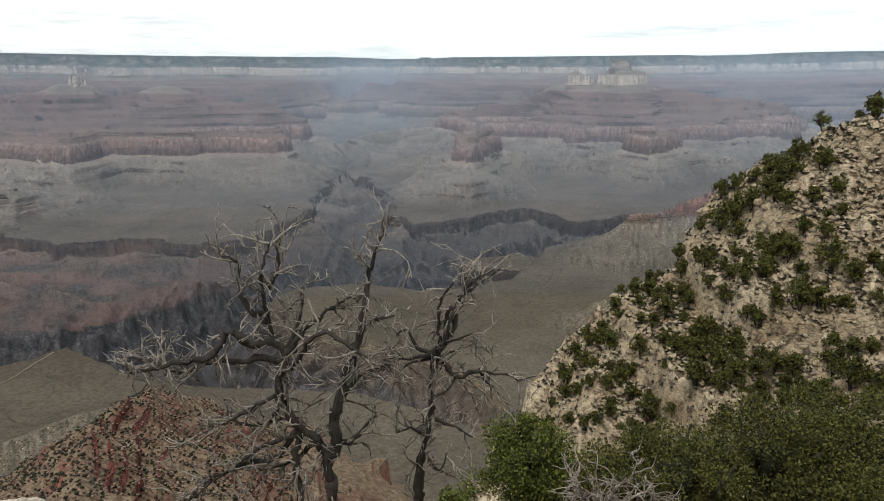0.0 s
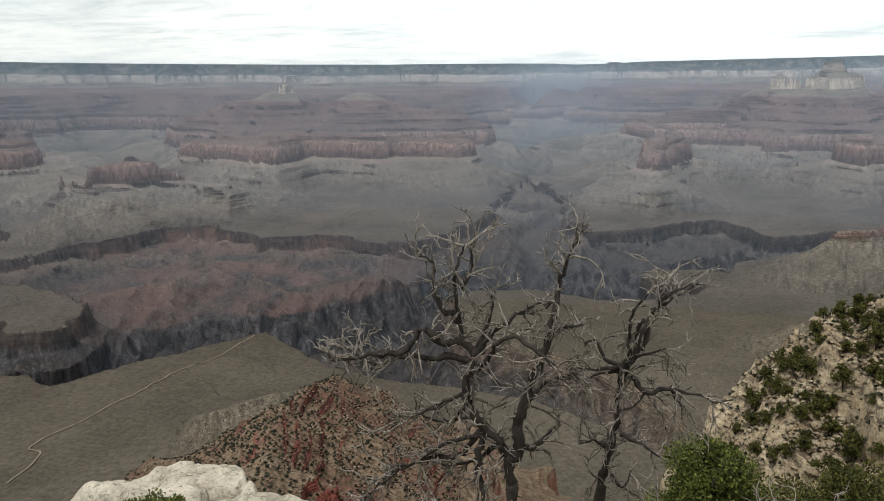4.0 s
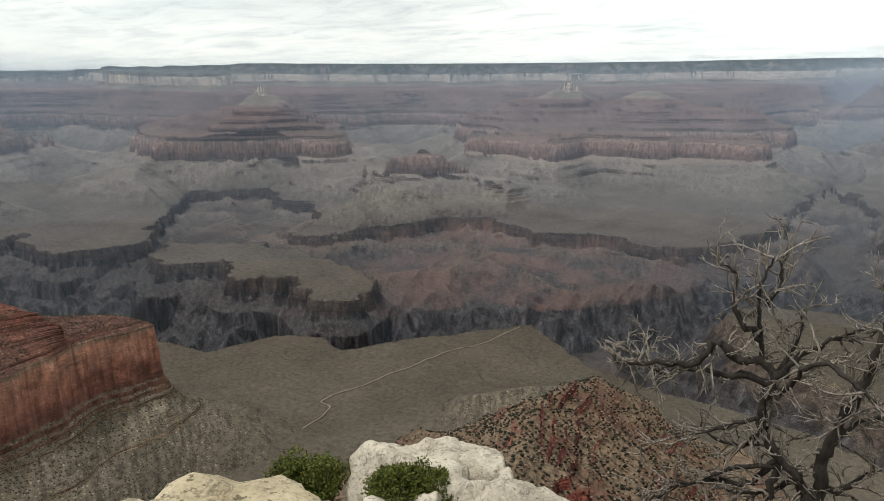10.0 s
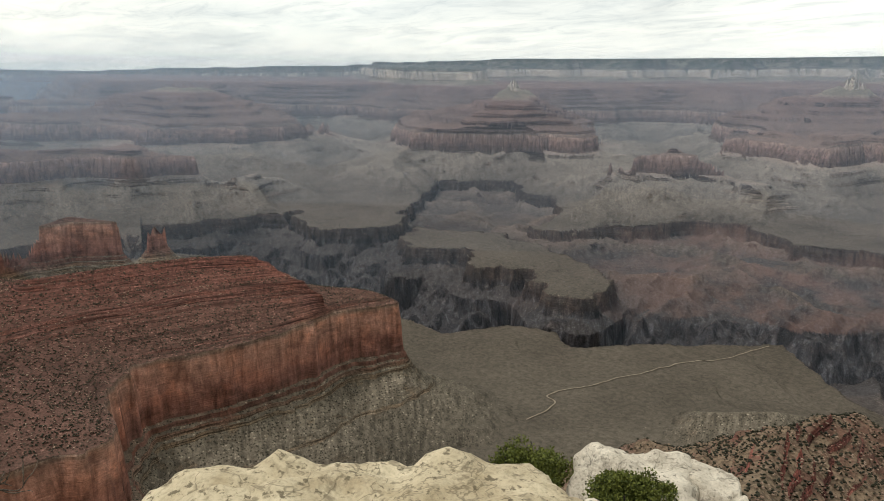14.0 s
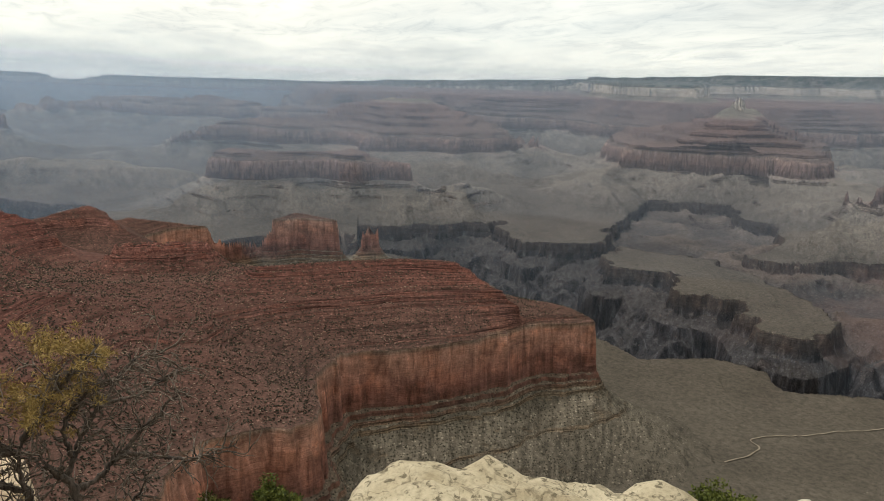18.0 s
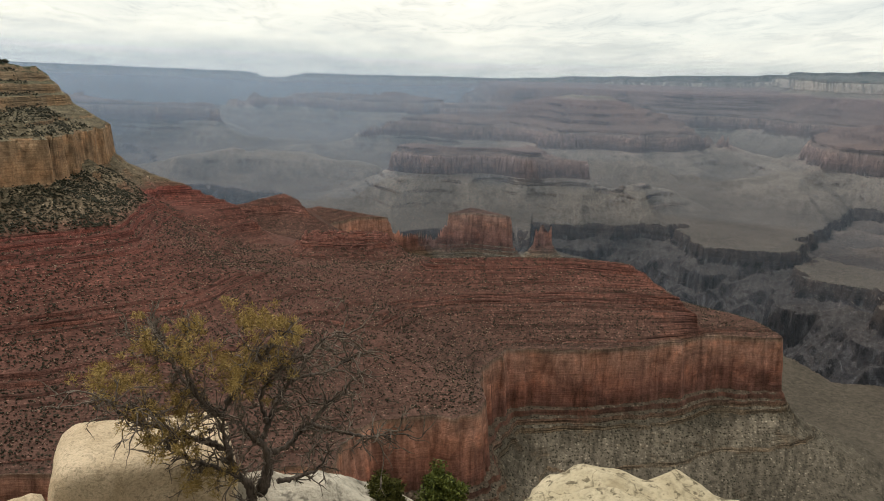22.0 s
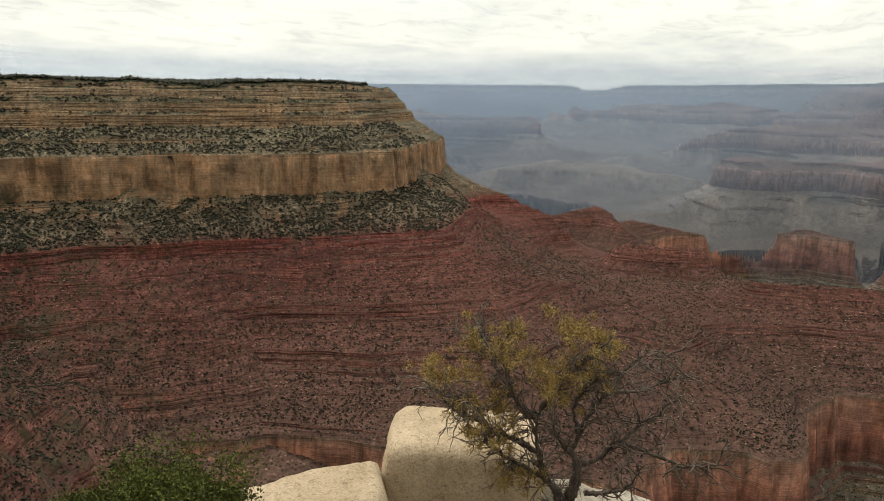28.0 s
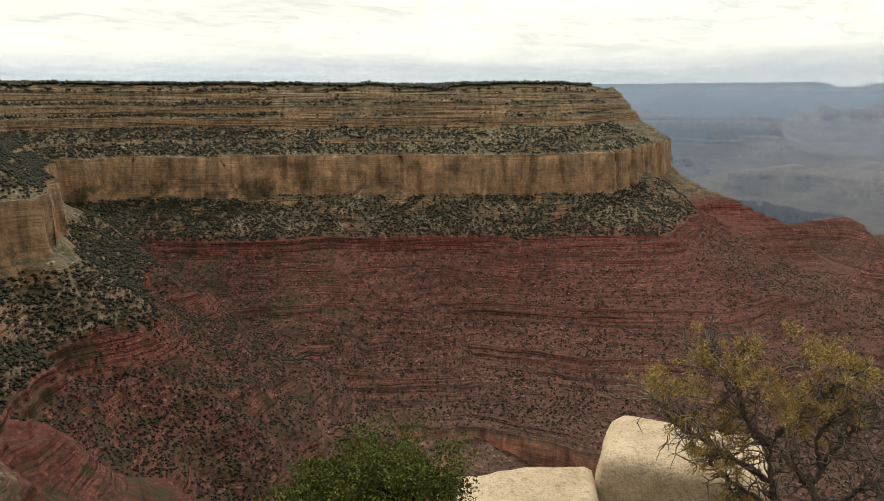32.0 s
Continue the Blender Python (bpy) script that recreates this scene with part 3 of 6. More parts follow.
def steepness(turn, r, z):
    """Slope of the sheet in the plan, and which way it faces."""
    x, y = -r * np.sin(turn)[:, None], r * np.cos(turn)[:, None]
    xu, xv = np.gradient(x, axis=0), np.gradient(x, axis=1)
    yu, yv = np.gradient(y, axis=0), np.gradient(y, axis=1)
    zu, zv = np.gradient(z, axis=0), np.gradient(z, axis=1)
    nx, ny, nz = yu * zv - zu * yv, zu * xv - xu * zv, xu * yv - yu * xv
    length = np.maximum(np.sqrt(nx * nx + ny * ny + nz * nz), 1e-9)
    up = np.stack([nx, ny, nz], 2) / (length * np.where(nz < 0, -1, 1))[..., None]
    return np.hypot(nx, ny) / length, x, y, up.reshape(-1, 3)


def sheet(name, verts, quads, extra, mat, facing=None):
    """One mesh of quads with its smooth shading and its point attributes."""
    me = bpy.data.meshes.new(name)
    me.vertices.add(len(verts))
    me.vertices.foreach_set("co", verts.astype(np.float32).ravel())
    me.loops.add(quads.size)
    me.loops.foreach_set("vertex_index", quads.astype(np.int32).ravel())
    me.polygons.add(len(quads))
    me.polygons.foreach_set("loop_start", np.arange(0, quads.size, 4, dtype=np.int32))
    me.polygons.foreach_set("use_smooth", np.ones(len(quads), bool))
    for key, kind, values in extra:
        at = me.attributes.new(key, kind, "POINT")
        at.data.foreach_set("vector" if kind == "FLOAT_VECTOR" else "value", values.astype(np.float32).ravel())
    me.update()
    me.validate()
    if facing is not None:          # shade the far walls by their true slopes
        me.normals_split_custom_set_from_vertices(facing)
    me.materials.append(mat)
    return new(name, me)


def strata_material():
    m, n, l, b = material("canyon_strata")
    at = {}
    for key in ("place", "run", "bed", "steep", "red", "wood", "far", "brush", "buff"):
        a = n.new("ShaderNodeAttribute")
        a.attribute_name = key
        at[key] = a.outputs["Vector"] if key in ("place", "run") else a.outputs["Fac"]
    place = at["place"]
    wob = noise_node(n, l, place, 90, 4)
    shift = calc(n, l, "MULTIPLY_ADD", wob.outputs["Fac"], 26.0, -13.0)
    bed = calc(n, l, "ADD", at["bed"], shift)
    fac = calc(n, l, "MULTIPLY_ADD", bed, 1 / 1500, 1450 / 1500)

    def at_z(z):
        return (z + 1450) / 1500

    rock = ramp(n, l, fac, [(at_z(z), c) for z, c in ROCK])
    soil = ramp(n, l, fac, [(at_z(z), c) for z, c in SOIL])
    # thick massive beds (the red wall and the pale sandstone) break in upright joints; the rest is thinly bedded
    massive = ramp(n, l, fac, [(at_z(-1075), 0.0), (at_z(-1062), 0.75), (at_z(-1008), 0.75), (at_z(-1000), 0.0), (at_z(-785), 0.0), (at_z(-765), 1.0), (at_z(-618), 1.0), (at_z(-604), 0.0), (at_z(-246), 0.0), (at_z(-238), 1.0), (at_z(-142), 1.0), (at_z(-132), 0.0)])
    deepest = ramp(n, l, fac, [(at_z(-1085), 1.0), (at_z(-1050), 0.0)])
    bedded = calc(n, l, "SUBTRACT", 1.0, calc(n, l, "MAXIMUM", calc(n, l, "MULTIPLY", massive, 0.86), deepest))
    band = noise_node(n, l, place, 1.0, 5, 0.65, (0.0022, 0.0022, 0.085))
    rock = blend(n, l, calc(n, l, "MULTIPLY", bedded, 0.9), rock, ramp(n, l, band.outputs["Fac"], [(0.30, 0.45), (0.46, 0.9), (0.56, 1.1), (0.72, 1.5)]), "MULTIPLY")
    # thin bedding; its sharp dark lines also paint the shade under ledges
    thin = noise_node(n, l, place, 1.0, 3, 0.6, (0.006, 0.006, 0.33))
    rock = blend(n, l, calc(n, l, "MULTIPLY", bedded, 0.8), rock, ramp(n, l, thin.outputs["Fac"], [(0.40, 0.22), (0.455, 0.95), (0.56, 1.1), (0.64, 1.6)]), "MULTIPLY")
    stain = noise_node(n, l, place, 1.0, 5, 0.6, (0.05, 0.05, 0.007), 0.5)
    rock = blend(n, l, calc(n, l, "MULTIPLY_ADD", massive, 0.3, 0.4), rock, ramp(n, l, stain.outputs["Fac"], [(0.34, 0.35), (0.5, 0.95), (0.68, 1.4)]), "MULTIPLY")
    joint = noise_node(n, l, place, 1.0, 3, 0.6, (0.085, 0.085, 0.012), 0.3)
    rock = blend(n, l, calc(n, l, "MULTIPLY_ADD", massive, 0.1, 0.1), rock, ramp(n, l, joint.outputs["Fac"], [(0.34, 0.3), (0.42, 0.95), (0.6, 1.1)]), "MULTIPLY")
    panel = noise_node(n, l, place, 1.0, 4, 0.6, (0.014, 0.014, 0.022), 0.4)
    rock = blend(n, l, calc(n, l, "MULTIPLY", massive, calc(n, l, "MULTIPLY_ADD", at["far"], -0.7, 1.0)), rock, ramp(n, l, panel.outputs["Fac"], [(0.36, 0.6), (0.48, 0.95), (0.55, 1.05), (0.66, 1.4)]), "MULTIPLY")
    # upright streaks put the light and shade of ribs into the gorge's colour
    rib_tone = noise_node(n, l, place, 1.0, 5, 0.65, (0.016, 0.016, 0.0045), 0.6)
    rock = blend(n, l, deepest, rock, ramp(n, l, rib_tone.outputs["Fac"], [(0.40, 0.45), (0.49, 0.9), (0.54, 1.1), (0.62, 2.0)]), "MULTIPLY")
    scar = noise_node(n, l, place, 45, 4, 0.6)
    rock = blend(n, l, calc(n, l, "MULTIPLY", massive, ramp(n, l, scar.outputs["Fac"], [(0.52, 0.0), (0.66, 0.75)])), rock, blend(n, l, 1.0, rock, (1.45, 1.3, 1.2), "MULTIPLY"))
    warm = noise_node(n, l, place, 70, 3, 0.5)
    rock = blend(n, l, ramp(n, l, warm.outputs["Fac"], [(0.45, 0.0), (0.65, 0.6)]), rock, blend(n, l, 1.0, rock, (1.08, 0.92, 0.80), "MULTIPLY"))
    rills = noise_node(n, l, at["run"], 13, 5, 0.65, warp=0.4)     # shading of rills put into the colour, in streaks radiating from the viewpoint
    soil = blend(n, l, calc(n, l, "MULTIPLY", ramp(n, l, at["steep"], [(0.2, 0.0), (0.45, 0.9)]), calc(n, l, "MULTIPLY", calc(n, l, "MULTIPLY_ADD", at["far"], -0.45, 1.0), ramp(n, l, fac, [(at_z(-790), 1.0), (at_z(-740), 0.25)]))), soil, ramp(n, l, rills.outputs["Fac"], [(0.34, 0.5), (0.5, 1.0), (0.66, 1.4)]), "MULTIPLY")
    sloping = calc(n, l, "MULTIPLY", calc(n, l, "MULTIPLY", ramp(n, l, at["steep"], [(0.25, 0.0), (0.5, 0.8)]), calc(n, l, "SUBTRACT", 1.0, at["far"])), ramp(n, l, fac, [(at_z(-790), 0.15), (at_z(-740), 1.0)]))
    soil = blend(n, l, calc(n, l, "MULTIPLY", sloping, 0.45), soil, ramp(n, l, thin.outputs["Fac"], [(0.39, 0.3), (0.445, 0.95), (0.57, 1.05), (0.64, 1.5)]), "MULTIPLY")
    soil = blend(n, l, sloping, soil, ramp(n, l, band.outputs["Fac"], [(0.34, 0.6), (0.5, 1.0), (0.66, 1.3)]), "MULTIPLY")
    broad = noise_node(n, l, place, 1.0, 4, 0.6, (0.0012, 0.0012, 0.032))
    rock = blend(n, l, calc(n, l, "MULTIPLY", bedded, at["far"]), rock, ramp(n, l, broad.outputs["Fac"], [(0.38, 0.45), (0.5, 1.0), (0.62, 1.6)]), "MULTIPLY")
    # far rock greyed and darkened, pale band lifted: haze and shade put into the colour
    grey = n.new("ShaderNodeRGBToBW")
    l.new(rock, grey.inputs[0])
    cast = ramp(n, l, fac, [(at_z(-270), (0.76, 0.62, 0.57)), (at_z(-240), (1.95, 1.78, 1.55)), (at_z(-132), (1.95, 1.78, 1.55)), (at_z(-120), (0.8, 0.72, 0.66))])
    far_tone = blend(n, l, 1.0, cast, grey.outputs[0], "MULTIPLY")
    rock = blend(n, l, calc(n, l, "MULTIPLY", at["far"], 0.72), rock, far_tone)
    speck = noise_node(n, l, place, 7, 4, 0.75)
    rock = blend(n, l, calc(n, l, "MULTIPLY_ADD", massive, -0.4, 0.8), rock, ramp(n, l, speck.outputs["Fac"], [(0.34, 0.45), (0.5, 1.0), (0.66, 1.5)]), "MULTIPLY")
    pebble = noise_node(n, l, place, 2.6, 3, 0.7)
    rock = blend(n, l, calc(n, l, "MULTIPLY_ADD", massive, -0.5, 0.7), rock, ramp(n, l, pebble.outputs["Fac"], [(0.38, 0.35), (0.47, 0.95), (0.55, 1.1), (0.64, 1.6)]), "MULTIPLY")
    soil = blend(n, l, 0.45, soil, ramp(n, l, pebble.outputs["Fac"], [(0.36, 0.55), (0.5, 1.0), (0.64, 1.4)]), "MULTIPLY")
    big = noise_node(n, l, place, 420, 6, 0.6)
    soil = blend(n, l, 0.8, soil, ramp(n, l, big.outputs["Fac"], [(0.3, 0.66), (0.5, 1.0), (0.72, 1.28)]), "MULTIPLY")
    grain = noise_node(n, l, place, 16, 6, 0.7)
    soil = blend(n, l, 0.8, soil, ramp(n, l, grain.outputs["Fac"], [(0.34, 0.6), (0.5, 1.0), (0.66, 1.4)]), "MULTIPLY")
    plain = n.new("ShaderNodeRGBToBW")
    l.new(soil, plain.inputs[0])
    soil = blend(n, l, calc(n, l, "MULTIPLY", at["far"], 0.55), soil, blend(n, l, 1.0, ramp(n, l, fac, [(at_z(-800), (1.72, 1.5, 1.38)), (at_z(-760), (2.7, 2.1, 1.9)), (at_z(-320), (2.7, 2.1, 1.9)), (at_z(-290), (1.5, 1.35, 1.2))]), plain.outputs[0], "MULTIPLY"))      # far soil brightened and greyed: light and haze put into the colour
    dots = n.new("ShaderNodeTexVoronoi")
    dots.inputs["Scale"].default_value = 1 / 7.5
    l.new(place, dots.inputs["Vector"])
    tone = n.new("ShaderNodeSeparateColor")
    l.new(dots.outputs["Color"], tone.inputs[0])
    spot = calc(n, l, "MULTIPLY", ramp(n, l, dots.outputs["Distance"], [(0.26, 1.0), (0.40, 0.0)]), calc(n, l, "MULTIPLY", calc(n, l, "SUBTRACT", 1.0, at["far"]), ramp(n, l, at["steep"], [(0.15, 0.12), (0.4, 1.0)])))
    dark = calc(n, l, "MULTIPLY", spot, ramp(n, l, tone.outputs[0], [(0.30, 0.0), (0.38, 0.9)]))
    soil = blend(n, l, dark, soil, (0.035, 0.032, 0.022))
    pale = calc(n, l, "MULTIPLY", spot, ramp(n, l, tone.outputs[0], [(0.20, 0.55), (0.26, 0.0)]))
    soil = blend(n, l, pale, soil, blend(n, l, 1.0, soil, (2.8, 2.8, 2.8), "MULTIPLY"))
    scree = calc(n, l, "MULTIPLY", at["buff"], ramp(n, l, noise_node(n, l, place, 75, 5, 0.65).outputs["Fac"], [(0.42, 0.4), (0.5, 0.9)]))      # pale scree over the red soil
    soil = blend(n, l, scree, soil, blend(n, l, ramp(n, l, speck.outputs["Fac"], [(0.38, 0.0), (0.6, 1.0)]), (0.075, 0.055, 0.036), (0.22, 0.165, 0.11)))
    rag = noise_node(n, l, place, 24, 5, 0.65)
    cut = calc(n, l, "ADD", at["steep"], calc(n, l, "MULTIPLY_ADD", rag.outputs["Fac"], 0.36, -0.18))
    bare = ramp(n, l, cut, [(0.68, 0.0), (0.80, 1.0)])
    col = blend(n, l, bare, soil, rock)
    # red shales below the bench beyond the river
    redness = calc(n, l, "MULTIPLY", at["red"], ramp(n, l, noise_node(n, l, place, 380, 4).outputs["Fac"], [(0.40, 0.0), (0.58, 0.45)]))
    col = blend(n, l, redness, col, blend(n, l, ramp(n, l, grain.outputs["Fac"], [(0.3, 0.0), (0.7, 1.0)]), (0.17, 0.095, 0.075), (0.25, 0.15, 0.12)))
    # brush that covers the sheltered slopes
    cover = calc(n, l, "MULTIPLY", at["brush"], ramp(n, l, noise_node(n, l, place, 60, 5, 0.7).outputs["Fac"], [(0.46, 0.0), (0.58, 0.8)]))
    cover = calc(n, l, "MULTIPLY", cover, ramp(n, l, grain.outputs["Fac"], [(0.38, 0.35), (0.56, 1.0)]))
    col = blend(n, l, cover, col, (0.038, 0.042, 0.022))
    # forest on the far rim
    leafy = calc(n, l, "MULTIPLY", at["wood"], ramp(n, l, noise_node(n, l, place, 150, 5, 0.7).outputs["Fac"], [(0.40, 0.25), (0.55, 1.0)]))
    col = blend(n, l, leafy, col, (0.03, 0.04, 0.028))
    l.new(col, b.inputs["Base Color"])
    b.inputs["Roughness"].default_value = 0.95
    b.inputs["Specular IOR Level"].default_value = 0.15
    bump = n.new("ShaderNodeBump")
    bump.inputs["Strength"].default_value, bump.inputs["Distance"].default_value = 0.8, 3.0
    l.new(calc(n, l, "ADD", grain.outputs["Fac"], calc(n, l, "MULTIPLY", thin.outputs["Fac"], 1.2)), bump.inputs["Height"])
    l.new(bump.outputs[0], b.inputs["Normal"])
    return m


ROCK = [(-1400, (0.05, 0.05, 0.055)), (-1090, (0.055, 0.052, 0.055)), (-1062, (0.06, 0.05, 0.046)), (-1004, (0.088, 0.07, 0.06)), (-990, (0.15, 0.125, 0.095)),
        (-800, (0.17, 0.135, 0.095)), (-772, (0.15, 0.085, 0.065)), (-740, (0.20, 0.098, 0.076)), (-700, (0.32, 0.155, 0.115)), (-625, (0.44, 0.245, 0.18)), (-614, (0.24, 0.18, 0.14)), (-600, (0.16, 0.084, 0.067)),
        (-420, (0.17, 0.075, 0.06)), (-322, (0.165, 0.058, 0.047)), (-300, (0.17, 0.105, 0.075)), (-242, (0.31, 0.195, 0.115)), (-140, (0.35, 0.235, 0.145)),
        (-128, (0.19, 0.135, 0.085)), (-70, (0.24, 0.165, 0.10)), (20, (0.25, 0.185, 0.12))]
SOIL = [(-1400, (0.05, 0.049, 0.053)), (-1110, (0.058, 0.054, 0.055)), (-1075, (0.10, 0.08, 0.066)), (-1040, (0.12, 0.094, 0.076)), (-1000, (0.084, 0.072, 0.056)), (-930, (0.116, 0.1, 0.076)),
        (-790, (0.152, 0.13, 0.098)), (-740, (0.16, 0.11, 0.08)), (-606, (0.106, 0.06, 0.047)), (-430, (0.112, 0.048, 0.037)), (-330, (0.115, 0.043, 0.034)), (-305, (0.15, 0.112, 0.076)),
        (-242, (0.165, 0.135, 0.09)), (-130, (0.15, 0.125, 0.083)), (-40, (0.16, 0.138, 0.09)), (26, (0.07, 0.075, 0.042)), (45, (0.035, 0.042, 0.025))]
STRATA = strata_material()


def slope_material():
    """Broken cream limestone and tan soil, at arm's-length scale."""
    m, n, l, b = material("limestone_slope")
    geo = n.new("ShaderNodeNewGeometry")
    vec = geo.outputs["Position"]
    sep = n.new("ShaderNodeSeparateXYZ")
    l.new(geo.outputs["Normal"], sep.inputs[0])
    big, mid, fine = noise_node(n, l, vec, 9, 5, 0.6), noise_node(n, l, vec, 1.6, 5, 0.65, warp=0.6), noise_node(n, l, vec, 0.35, 4, 0.7)
    block = n.new("ShaderNodeTexVoronoi")
    block.feature = "DISTANCE_TO_EDGE"
    block.inputs["Scale"].default_value = 0.62
    wob = n.new("ShaderNodeVectorMath")
    wob.operation = "MULTIPLY_ADD"
    l.new(mid.outputs["Color"], wob.inputs[0])
    wob.inputs[1].default_value = (1.4, 1.4, 1.0)
    l.new(vec, wob.inputs[2])
    flat = n.new("ShaderNodeMapping")
    flat.inputs["Scale"].default_value = (1, 1, 1.9)
    l.new(wob.outputs[0], flat.inputs["Vector"])
    l.new(flat.outputs[0], block.inputs["Vector"])
    rock = blend(n, l, ramp(n, l, big.outputs["Fac"], [(0.35, 0.0), (0.62, 1.0)]), (0.25, 0.185, 0.11), (0.50, 0.41, 0.28))
    rock = blend(n, l, 0.85, rock, ramp(n, l, mid.outputs["Fac"], [(0.38, 0.16), (0.48, 0.85), (0.6, 1.15), (0.7, 1.4)]), "MULTIPLY")
    crack = ramp(n, l, block.outputs["Distance"], [(0.0, 0.25), (0.06, 1.0)])
    rock = blend(n, l, 0.5, rock, crack, "MULTIPLY")
    soil = blend(n, l, ramp(n, l, mid.outputs["Fac"], [(0.38, 0.0), (0.62, 1.0)]), (0.085, 0.062, 0.04), (0.185, 0.14, 0.088))
    bare = ramp(n, l, calc(n, l, "ADD", sep.outputs["Z"], calc(n, l, "MULTIPLY", big.outputs["Fac"], 0.5)), [(0.97, 1.0), (1.10, 0.0)])
    col = blend(n, l, bare, soil, rock)
    col = blend(n, l, 0.7, col, ramp(n, l, fine.outputs["Fac"], [(0.3, 0.55), (0.5, 1.0), (0.72, 1.35)]), "MULTIPLY")
    l.new(col, b.inputs["Base Color"])
    b.inputs["Roughness"].default_value = 0.95
    bump = n.new("ShaderNodeBump")
    bump.inputs["Strength"].default_value, bump.inputs["Distance"].default_value = 1.0, 0.5
    l.new(calc(n, l, "ADD", mid.outputs["Fac"], calc(n, l, "MULTIPLY", crack, 0.2)), bump.inputs["Height"])
    l.new(bump.outputs[0], b.inputs["Normal"])
    return m


SLOPE = slope_material()


# landforms: name, label, category, kind, the landforms that it takes in
def ridge_index(*lines):
    return [FIRST_BUTTE + k for k, line in enumerate(RIDGES) if any(line is o for o in lines)]


LANDFORMS = [
    ("ground", "steep stony slope falling away under the viewpoint", "ground", "structure", [NEAR]),
    ("hillside", "cream limestone hillside with ledges, loose stones and junipers", "hillside", "structure", [HILLSIDE, RIM_E]),
    ("inner_gorge", "dark grey schist gorge cut deep below the benches", "gorge", "structure", [GORGE]),
    ("plateau_south", "grey-green desert bench crossed by a pale footpath", "plateau", "structure", [SOUTH]),
    ("plateau_north", "grey-brown terraced bench beyond the dark gorge", "plateau", "structure", [NORTH]),
    ("canyon_rim_north", "far wooded rim above a pale band of cliff", "canyon rim", "structure", [RIM_N] + ridge_index(RIM_OUTLIER)),
    ("canyon_rim_west", "flat wooded rim above buff and cream cliffs", "canyon rim", "structure", [RIM_W]),
    ("canyon_slopes_west", "dark red ledgy slopes above a red cliff", "canyon wall", "structure", [RED_SLOPES]),
    ("flat_topped_butte", "brown flat-topped butte on pale spreading slopes", "butte", "", ridge_index(FLAT_BUTTE)),
    ("pointed_butte", "red terraced butte rising to a small pale tip", "butte", "", ridge_index(POINTED_TEMPLE, POINTED_TEMPLE_FOOT)),
    ("stepped_butte", "hazy red stepped butte with a pale knob on top", "butte", "", ridge_index(WEST_TEMPLE, WEST_TEMPLE_FOOT)),
    ("capped_butte", "red tiered ridge carrying two pale rock caps", "butte", "", ridge_index(TWIN_CAPS, TWIN_CAPS_FOOT)),
    ("twin_butte", "hazy tiered massif with two pale pyramids on top", "butte", "", ridge_index(EAST_TEMPLES, EAST_TEMPLES_FOOT)),
    ("bluff", "brown terraced bluff above grey-green slopes", "bluff", "", ridge_index(TERRACED_BLUFF)),
    ("bluff", "long red-walled bluff above pale grey slopes", "bluff", "", ridge_index(WEST_BLUFF, WEST_MESA_NEAR)),
    ("bluff", "small brown bluff at the end of a ridge", "bluff", "", ridge_index(EAST_BLUFF, EAST_KNOB)),
    ("mesa", "low blue-grey mesa dim with haze", "mesa", "", ridge_index(WEST_MESA_FAR, WEST_MESA, WEST_SHELF, LAST_MESA, FAR_WEST_BLUFF)),
    ("red_knoll", "dark red knoll behind the ridge", "knoll", "", ridge_index(RED_KNOLL)),
    ("red_butte", "isolated red cliff-walled butte on grey benchland", "butte", "", ridge_index(RED_BUTTE, RED_TOWER)),
    ("red_spur", "rust-red spur dotted with dark shrubs", "ridge", "", ridge_index(RED_SPUR, RED_SPUR_ARM)),
    ("tan_knoll", "low tan knoll with broken ledges at the edge of the bench", "knoll", "", ridge_index(TAN_KNOLL)),
    ("ledgy_ridge", "brown ledgy ridge beyond the limestone hillside", "ridge", "", ridge_index(EAST_LEDGES, EAST_FOOT)),
    ("red_slab", "small dark red tilted mesa beside the gorge", "mesa", "", ridge_index(RED_SLAB)),
]


